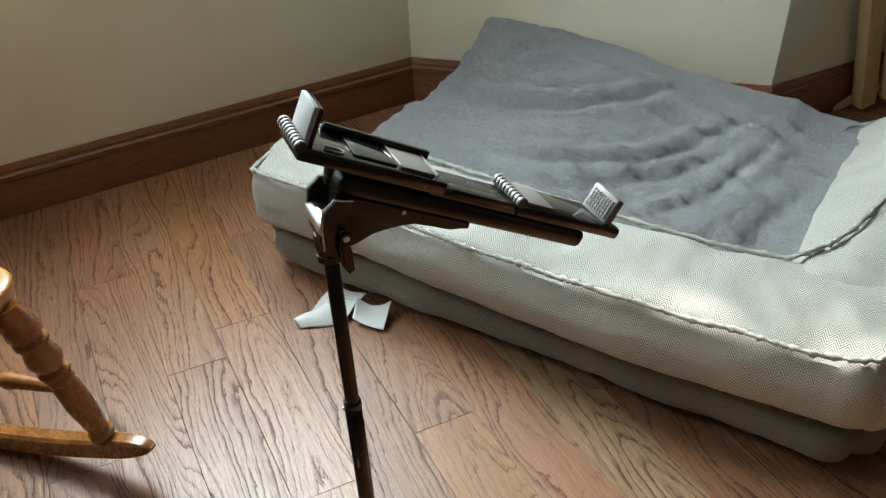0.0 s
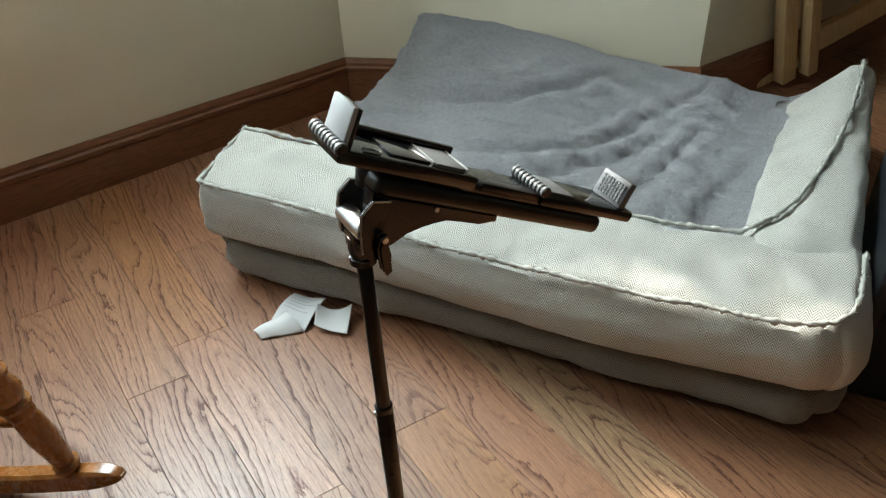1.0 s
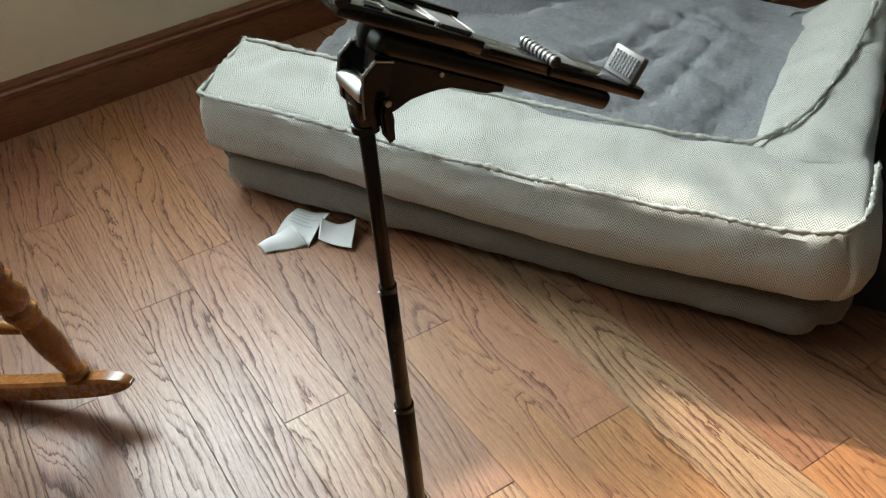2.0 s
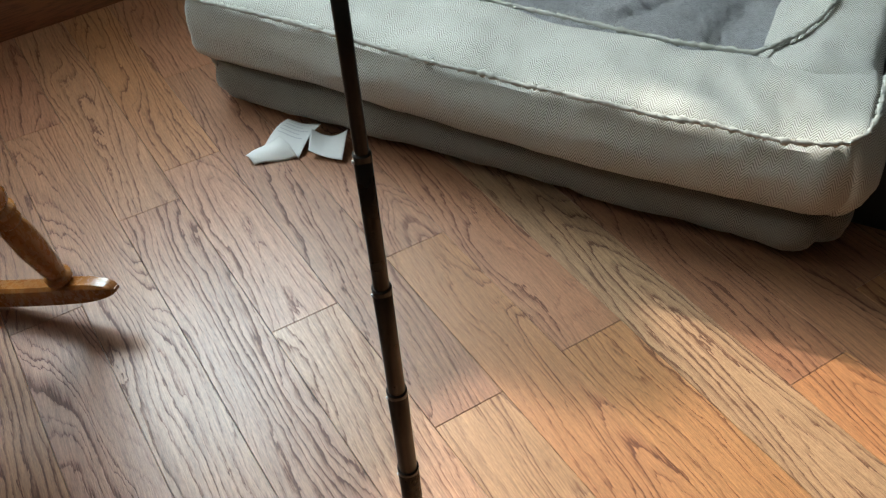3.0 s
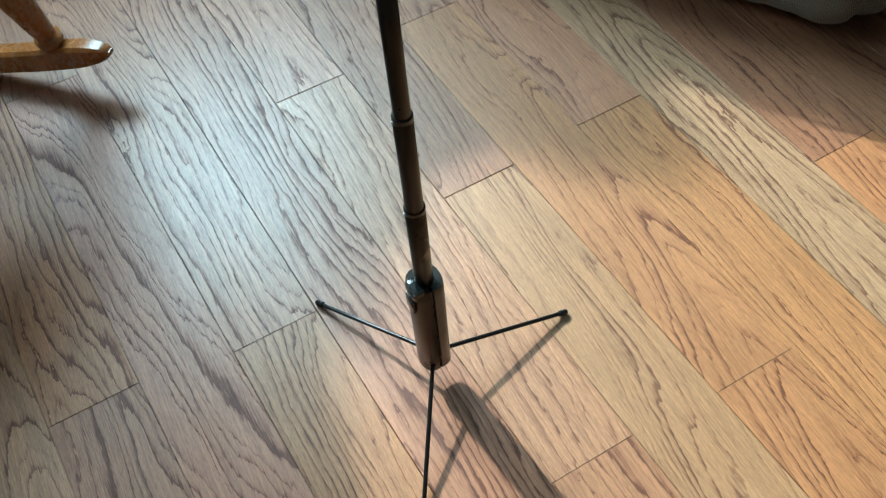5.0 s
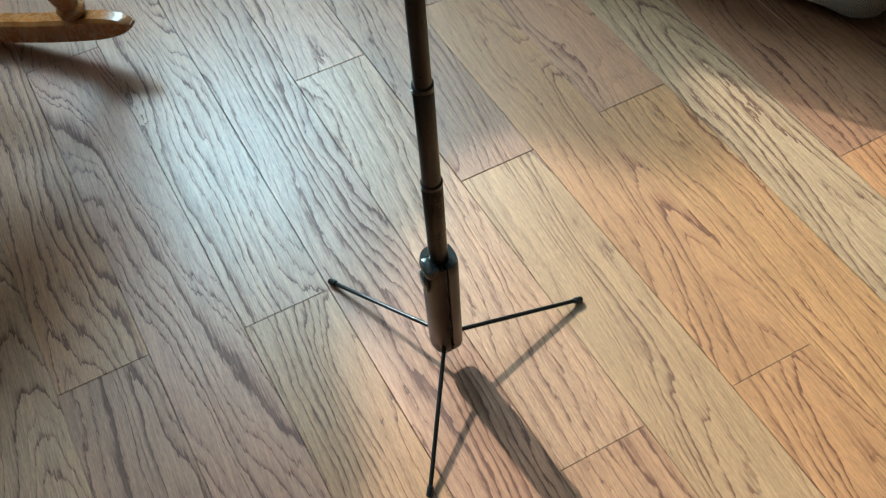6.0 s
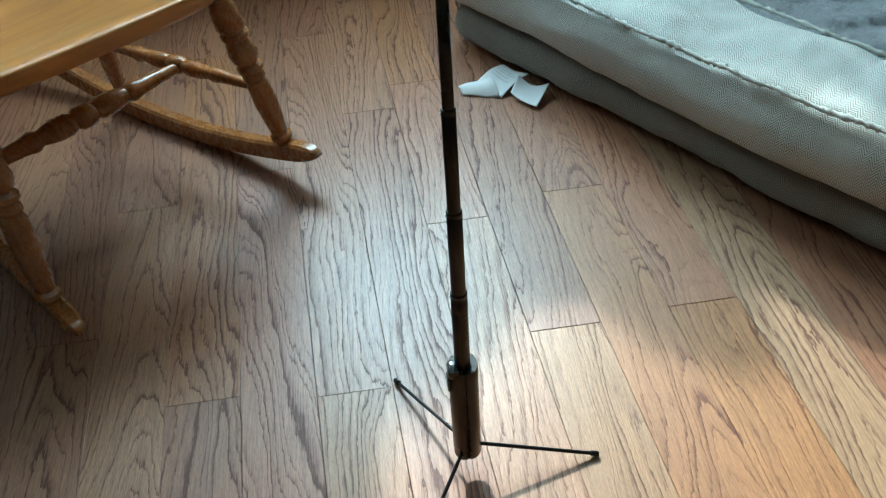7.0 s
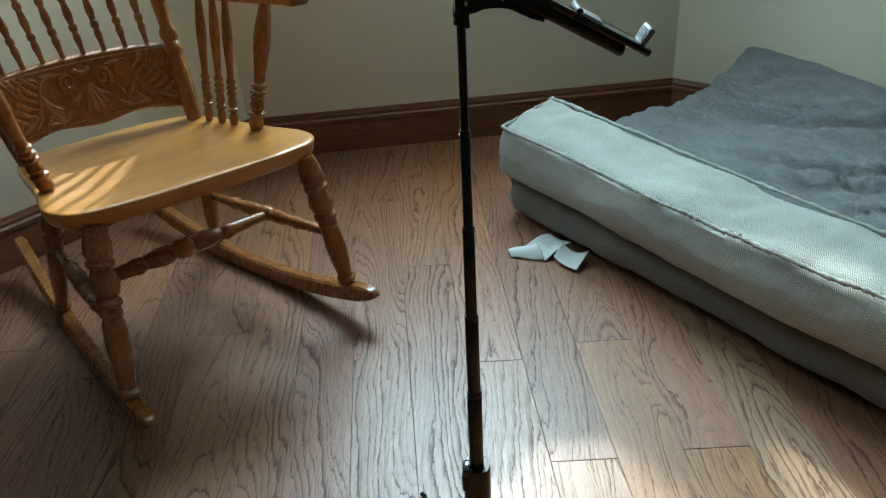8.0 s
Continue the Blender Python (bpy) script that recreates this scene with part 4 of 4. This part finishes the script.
def rocking_chair():
    ch = empty("rocking_chair", pose(-0.489, 0.233, 0, 0, 0, math.degrees(math.atan2(-0.71, 0.70))), "golden oak pressed-back rocking chair with turned spindles", "rocking chair")
    part("seat", seat_bm(), SEATW, ch, "dished golden oak seat worn shiny", sharp=50)
    for sgn in (-1, 1):
        part("rocker", rocker_bm(sgn), CHAIR, ch)
        part("front_leg", turned((-0.092, sgn * 0.196, 0.392), (-0.088, sgn * 0.247, 0.082), 0.0235, "leg"), CHAIR, ch)
        part("rear_leg", turned((-0.425, sgn * 0.150, 0.372), (-0.545, sgn * 0.195, 0.044), 0.021, "leg"), CHAIR, ch)
        part("side_stretcher", turned((-0.083, sgn * 0.226, 0.212), (-0.487, sgn * 0.172, 0.198), 0.0165, "stretcher"), CHAIR, ch)
        # back post: leans back a little and flares at the top
        base, top = Vector((-0.452, sgn * 0.170, 0.385)), Vector((-0.680, sgn * 0.222, 1.06))
        part("back_post", turned(base, top, 0.0195, "post"), CHAIR, ch)
        # arm with its post and three spindles
        arm = [(-0.556, 0.193, 0.662), (-0.46, 0.205, 0.664), (-0.32, 0.226, 0.664), (-0.24, 0.250, 0.664), (-0.20, 0.270, 0.664), (-0.170, 0.282, 0.660)]
        bm = bmesh.new()
        rows = []
        for q, (x, y, z) in enumerate(arm):
            w = (0.016, 0.020, 0.020, 0.022, 0.025, 0.018)[q]
            rows.append([bm.verts.new((x, sgn * (y + dy * w), z + dz)) for dy, dz in ((-1, -.006), (-.8, -.011), (.8, -.011), (1, -.006), (1, .006), (.75, .011), (-.75, .011), (-1, .006))])
        for r0, r1 in zip(rows[:-1], rows[1:]):
            for q in range(8):
                bm.faces.new((r0[q], r0[(q + 1) % 8], r1[(q + 1) % 8], r1[q]))
        bm.faces.new(rows[0]), bm.faces.new(rows[-1])
        part("armrest", bm, CHAIR, ch)
        part("arm_post", turned((-0.262, sgn * 0.200, 0.402), (-0.232, sgn * 0.250, 0.656), 0.0165, "arm"), CHAIR, ch)
        for x, y in ((-0.330, 0.192), (-0.368, 0.187), (-0.408, 0.180)):
            part("arm_spindle", turned((x, sgn * y, 0.396), (x + 0.004, sgn * (y + 0.030), 0.656), 0.0100, "arm"), CHAIR, ch)
    part("cross_stretcher", turned((-0.275, -0.198, 0.205), (-0.275, 0.198, 0.205), 0.0195, "stretcher"), CHAIR, ch)

    def back_x(z):
        return -0.462 - (z - 0.385) * 0.338
    # carved lower rail, bowed back, with raised scrolls
    bm = bmesh.new()
    rows = []
    for q in range(31):
        f = q / 30
        y = -0.172 + 0.344 * f
        bow = -0.028 * (1 - (2 * f - 1) ** 2)
        arch = 0.012 * (1 - (2 * f - 1) ** 2)
        z0, z1 = 0.424 - 0.005 * math.cos(f * 4 * math.pi), 0.549 + 0.5 * arch
        rows.append([bm.verts.new((back_x(z) + bow + dx, y, z)) for dx, z in ((0.008, z0 + 0.003), (0.008, z1 - 0.003), (0.004, z1), (-0.008, z1), (-0.008, z0), (0.004, z0))])
    for r0, r1 in zip(rows[:-1], rows[1:]):
        for q in range(6):
            bm.faces.new((r0[q], r0[(q + 1) % 6], r1[(q + 1) % 6], r1[q]))
    bm.faces.new(rows[0]), bm.faces.new(rows[-1])
    rail = part("carved_rail", bm, CHAIR, ch, "pressed oak rail with raised leaf scrolls")

    def face(y, z):
        f = (y + 0.172) / 0.344
        return back_x(z) - 0.028 * (1 - (2 * f - 1) ** 2) + 0.0085
    def leaf(pts, rs):
        part("carved_leaf", tube_bm(pts, rs, 6), CHAIR, rail)

    def lift(z):
        return 0.434 + (z - 0.433) * 1.25

    def rib(p0, p1, p2, r0, r1, n=10):
        """A raised rib bent over p1, thick at its far end."""
        pts, rs = [], []
        for q in range(n):
            f = q / (n - 1)
            y = (1 - f) ** 2 * p0[0] + 2 * f * (1 - f) * p1[0] + f * f * p2[0]
            z = (1 - f) ** 2 * p0[1] + 2 * f * (1 - f) * p1[1] + f * f * p2[1]
            z = min(0.523, max(0.433, z))
            pts.append((face(y, z), y, z))
            rs.append(1.4 * (r0 + (r1 - r0) * f) * (1.0 if q < n - 1 else 0.6))
        leaf([(face(y, lift(z)), y, lift(z)) for _, y, z in pts], rs)
    # shell in the middle
    for k in range(7):
        an = (k - 3) * 0.36
        rib((0.006 * math.sin(an), 0.486), (0.020 * math.sin(an), 0.468), (0.042 * math.sin(an), 0.482 - 0.040 * math.cos(an)), 0.0022, 0.0046)
    rib((-0.016, 0.512), (0.0, 0.498), (0.016, 0.512), 0.004, 0.004)
    for sg in (-1, 1):
        # volute, leaf spine and the leaves that curl off it
        pts = [(face(y, lift(z)), y, lift(z)) for _, y, z in scroll(sg * 0.034, 0.494, 0.017, 1.4, 1.6, -sg, lambda z: 0.0)]
        leaf(pts, [0.0032 + 0.0034 * q / 29 for q in range(30)])
        rib((sg * 0.046, 0.508), (sg * 0.088, 0.522), (sg * 0.098, 0.478), 0.0036, 0.0040)
        rib((sg * 0.098, 0.478), (sg * 0.108, 0.448), (sg * 0.158, 0.438), 0.0040, 0.0052)
        for k in range(6):
            f = k / 5
            y0, z0 = sg * (0.084 + 0.040 * f), 0.496 - 0.046 * f
            rib((y0, z0), (y0 + sg * 0.018, z0 + 0.002), (y0 + sg * 0.036, z0 + 0.026 - 0.012 * f), 0.0024, 0.0052)
        for k in range(5):
            f = k / 4
            y0, z0 = sg * (0.094 - 0.004 * f), 0.494 - 0.026 * f
            rib((y0, z0), (y0 - sg * 0.004, z0 - 0.024), (y0 - sg * (0.030 - 0.012 * f), z0 - 0.036), 0.0022, 0.0050)
        for k in range(4):
            y0 = sg * (0.112 + 0.012 * k)
            rib((y0, 0.506), (y0 + sg * 0.002, 0.514), (y0 + sg * 0.010, 0.521), 0.0026, 0.0046, 6)
        rib((sg * 0.046, 0.452), (sg * 0.066, 0.434), (sg * 0.100, 0.442), 0.0030, 0.0050)
        # acanthus fronds that fill the ground towards the posts
        for k in range(5):
            y0 = sg * (0.060 + 0.022 * k)
            rib((y0, 0.470 - 0.004 * k), (y0 + sg * 0.004, 0.450), (y0 + sg * 0.022, 0.440), 0.0022, 0.0046)
            rib((y0 + sg * 0.004, 0.500), (y0 + sg * 0.012, 0.516), (y0 + sg * 0.026, 0.512), 0.0020, 0.0042)
        for k in range(4):
            y0 = sg * (0.118 + 0.012 * k)
            rib((y0, 0.482 + 0.004 * k), (y0 + sg * 0.010, 0.492), (y0 + sg * 0.014, 0.508), 0.0020, 0.0044)
    for z in (0.434, 0.543):
        leaf([(face(-0.165 + 0.33 * q / 24, z), -0.165 + 0.33 * q / 24, z) for q in range(25)], [0.0022] * 25)
    for q in range(8):
        f = (q + 0.5) / 8
        y = -0.160 + 0.32 * f
        bow = -0.028 * (1 - (2 * f - 1) ** 2)
        part("back_spindle", turned((back_x(0.554) + bow, y, 0.552), (back_x(0.93) + bow * 1.2, y * 1.18, 0.93), 0.0088, "spindle", 12), CHAIR, ch)
    bm = bmesh.new()
    rows = []
    for q in range(25):
        f = q / 24
        y = -0.225 + 0.45 * f
        bow = -0.034 * (1 - (2 * f - 1) ** 2)
        z0, z1 = 0.925, 1.02 + 0.05 * (1 - (2 * f - 1) ** 2)
        rows.append([bm.verts.new((back_x(z) + bow + dx, y, z)) for dx, z in ((0.010, z0), (0.010, z1 - 0.004), (0.005, z1), (-0.006, z1), (-0.010, z1 - 0.004), (-0.010, z0))])
    for r0, r1 in zip(rows[:-1], rows[1:]):
        for q in range(6):
            bm.faces.new((r0[q], r0[(q + 1) % 6], r1[(q + 1) % 6], r1[q]))
    bm.faces.new(rows[0]), bm.faces.new(rows[-1])
    part("crest_rail", bm, CHAIR, ch)
    # the old frame is racked: above the rockers one side sits further back
    for ob in [c for c in ch.children_recursive if not c.name.startswith("rocker")]:
        for v in ob.data.vertices:
            v.co.x += 0.15 * (v.co.y - 0.22) * max(0.0, min(1.0, (v.co.z - 0.06) / 0.28))
    return ch


rocking_chair()


# ---- crumpled paper beside the bed ----
def quad_patch(p00, p10, p11, p01, lift):
    """A bent sheet between four corners; lift(a, b) is added to its height."""
    c = [Vector(p) - Vector((0.07, 0.665, 0)) for p in (p00, p10, p11, p01)]

    def at(a, b):
        p = c[0].lerp(c[1], a).lerp(c[3].lerp(c[2], a), b)
        return p + Vector((0, 0, lift(a, b)))
    return at


def paper_strip():
    th = empty("paper_wrapper", pose(0.07, 0.665, 0), "crumpled white paper wrapper curled on the floor", "paper")
    flap = quad_patch((-0.010, 0.660, 0.002), (0.067, 0.633, 0.004), (0.054, 0.684, 0.026), (-0.016, 0.685, 0.010), lambda a, b: 0.010 * math.sin(b * math.pi) * (0.5 + 0.5 * a) + 0.002 * math.sin(7 * a))
    sheet = quad_patch((0.026, 0.700, 0.004), (0.068, 0.632, 0.003), (0.138, 0.676, 0.022), (0.092, 0.730, 0.020), lambda a, b: 0.008 * math.sin(b * math.pi) + 0.003 * math.sin(6 * a + 2 * b))
    curl = quad_patch((0.088, 0.626, 0.004), (0.133, 0.574, 0.010), (0.172, 0.626, 0.030), (0.112, 0.662, 0.022), lambda a, b: -0.012 * math.sin(a * math.pi) * b + 0.014 * (1 - a) ** 3)
    for f, name in ((flap, "folded_flap"), (sheet, "printed_sheet"), (curl, "curled_end")):
        ob = part(name, grid_bm(18, 12, f), PAPER, th, sharp=0)
        s = ob.modifiers.new("thickness", "SOLIDIFY")
        s.thickness = 0.0006
        if name == "printed_sheet":
            bm = bmesh.new()
            for q in range(5):
                b0 = 0.42 + 0.11 * q
                ln = (0.7, 0.55, 0.75, 0.5, 0.7)[q]
                rows = [[bm.verts.new(sheet(0.12 + ln * i / 8, b0 + d) + Vector((0, 0, 0.0014))) for d in (0, 0.03)] for i in range(9)]
                for r0, r1 in zip(rows[:-1], rows[1:]):
                    bm.faces.new((r0[0], r1[0], r1[1], r0[1]))
            part("print_bar", bm, INK, ob)
    return th


paper_strip()

# ---- pine stand in the recess ----
STAND = pose(1.631, 0.806, 0, 0, -13.5, -5)


def pine_stand():
    th = empty("pine_stand", STAND, "pale pine folding stand with square legs and rails", "stand")
    part("leg", box_bm(0.0, 0.048, 0.0, 0.040, 0.012, 0.95, 0.003), PINE, th)
    part("leg", box_bm(0.061, 0.096, -0.031, 0.008, 0.024, 0.95, 0.003), PINE, th)
    part("foot", box_bm(-0.06, 0.14, 0.043, 0.095, 0.004, 0.034, 0.006), PINE, th)
    part("rail", box_bm(0.097, 0.60, -0.024, 0.004, 0.085, 0.150, 0.003), PINE, th)
    part("leg", box_bm(0.602, 0.65, -0.031, 0.008, 0.17, 0.95, 0.003), PINE, th)
    part("leg", box_bm(0.36, 0.41, 0.043, 0.083, 0.11, 0.95, 0.003), PINE, th)
    part("shelf", box_bm(0.099, 0.60, -0.30, 0.04, 0.318, 0.342, 0.004), PINE, th)
    part("top_rail", box_bm(-0.03, 0.65, -0.0305, 0.042, 0.951, 0.99, 0.003), PINE, th)
    part("screw", tube_bm([(0.0545, -0.006, 0.055), (0.0545, -0.001, 0.055)], 0.004, 10), STEEL, th, "small bright screw head")
    return th


pine_stand()

# ---- black cabinet beside the bed ----
cab = empty("black_cabinet", BED @ pose(1.20, 0.14, 0), "low black cabinet with a satin front beside the dog bed", "cabinet")
part("body", box_bm(0.0, 0.50, 0.0, 0.42, 0.0, 0.72, 0.008), CABINET, cab)
part("front_panel", box_bm(0.02, 0.48, -0.012, -0.001, 0.16, 0.70, 0.004), CABINET, cab)

# ---- oak floor, plank by plank ----
PITCH, SKEW = 0.1125, 0.069
TONES = {"tan": (0.35, 0.182, 0.092), "red": (0.335, 0.150, 0.062), "mid": (0.31, 0.145, 0.073), "pale": (0.375, 0.23, 0.122), "rose": (0.29, 0.128, 0.066)}
ENDS = {0: [0.0, -0.95], -1: [0.275, -0.392], 2: [0.012, 1.05], 4: [-0.206, 0.75], 1: [-0.400, 0.32], -3: [-0.066, 1.0], -5: [-0.045, 0.95], -6: [0.418, -0.30], -4: [0.487, -0.62], -2: [0.650, -0.50], 3: [-0.75, 0.62]}
TONE_AT = {(0, -0.5): "tan", (0, 0.2): "mid", (3, 0.0): "pale", (4, -0.4): "red", (2, -0.3): "red", (1, -0.2): "red", (1, -0.6): "red", (-3, -0.3): "red", (-1, -0.1): "tan", (2, 0.3): "mid",
           (-2, 0.0): "rose", (-3, 0.3): "rose", (-6, 0.1): "tan", (-4, 0.0): "rose"}
rng = random.Random(11)
Y0, Y1, X0, X1 = -7.5, 1.62, -4.1, 4.4
rest_v, rest_f = [], []
SLAB = [(4.7, -7.6), (4.7, 1.10), (1.36, 0.97), (0.62, 1.60), (-0.80, 1.47), (-1.37, 0.80), (-4.0, 0.73), (-4.0, -7.6)]
NORTH = [(-4.0, 0.70), (-1.37, 0.77), (-0.80, 1.44), (0.62, 1.57), (1.36, 0.94), (4.7, 1.07)]     # where planks end under the walls
bm = bmesh.new()
low, high = ([bm.verts.new((x, y, z)) for x, y in SLAB] for z in (-0.12, -0.0115))
bm.faces.new(low), bm.faces.new(high)
for q in range(len(SLAB)):
    bm.faces.new((low[q], low[q - 1], high[q - 1], high[q]))
part_of = part("floor", bm, GAP, smooth=False)
tagged(part_of, "stained oak plank floor with a satin finish", "floor", kind="structure")
for c in range(int(X0 / PITCH) - 1, int(X1 / PITCH) + 1):
    ends = sorted(ENDS.get(c, []))
    if not ends:
        ends = [rng.uniform(-0.5, 0.6)]
    y = ends[-1]
    while y < Y1:
        y += rng.uniform(0.45, 1.15)
        ends.append(min(y, Y1))
    y = ends[0]
    while y > Y0:
        y -= rng.uniform(0.45, 1.15)
        ends.insert(0, max(y, Y0))
    ends = sorted(set(ends))
    for a, b in zip(ends[:-1], ends[1:]):
        if b - a < 0.02:
            continue
        g = 0.0002 + rng.uniform(0, 0.0003)
        edge = max(along(NORTH, c * PITCH - SKEW * a), along(NORTH, (c + 1) * PITCH - SKEW * a))
        outside = a > edge - 0.02
        b = max(a + 0.02, min(b, edge))
        mid = (a + b) / 2
        lift = rng.uniform(-0.0003, 0.0002)
        x_l = c * PITCH
        bv = 0.0004
        vs = []
        for z, ins in ((lift - 0.011, 0.0), (lift - bv, 0.0), (lift, bv)):
            for xx, yy in ((x_l + g + ins, a + g + ins), (x_l + PITCH - g - ins, a + g + ins), (x_l + PITCH - g - ins, b - g - ins), (x_l + g + ins, b - g - ins)):
                vs.append((xx - SKEW * yy - (x_l - SKEW * mid), yy - mid, z))
        faces = [(8, 9, 10, 11)]
        for lvl in (0, 4):
            for q in range(4):
                faces.append((lvl + q, lvl + (q + 1) % 4, lvl + 4 + (q + 1) % 4, lvl + 4 + q))
        if mid < -1.35 or c < -17 or c > 19:
            if outside:
                continue
            o = len(rest_v)
            rest_v += [(x + x_l - SKEW * mid, yy + mid, z) for x, yy, z in vs]
            rest_f += [tuple(o + q for q in f) for f in faces]
            continue
        tone = None
        for (cc, yy), nm in TONE_AT.items():
            if cc == c and a <= yy < b:
                tone = nm
        col = TONES[tone or rng.choice(["mid", "mid", "mid", "rose", "rose", "red"])]
        w = rng.uniform(0.9, 1.1)
        tint = (col[0] * w, col[1] * w * rng.uniform(0.96, 1.04), col[2] * w, 1)
        if outside:
            continue
        me = bpy.data.meshes.new("plank")
        me.from_pydata(vs, [], faces)
        me.materials.append(FLOOR)
        ob = new("plank", me)
        ob.location = (x_l - SKEW * mid, mid, 0)
        ob.parent = part_of
        ob.color = tint

me = bpy.data.meshes.new("plank_field")
me.from_pydata(rest_v, [], rest_f)
me.materials.append(FLOOR)
rest = new("plank_field", me)
rest.color = (*TONES["mid"], 1)
rest.parent = part_of
tagged(rest, kind="stuff")
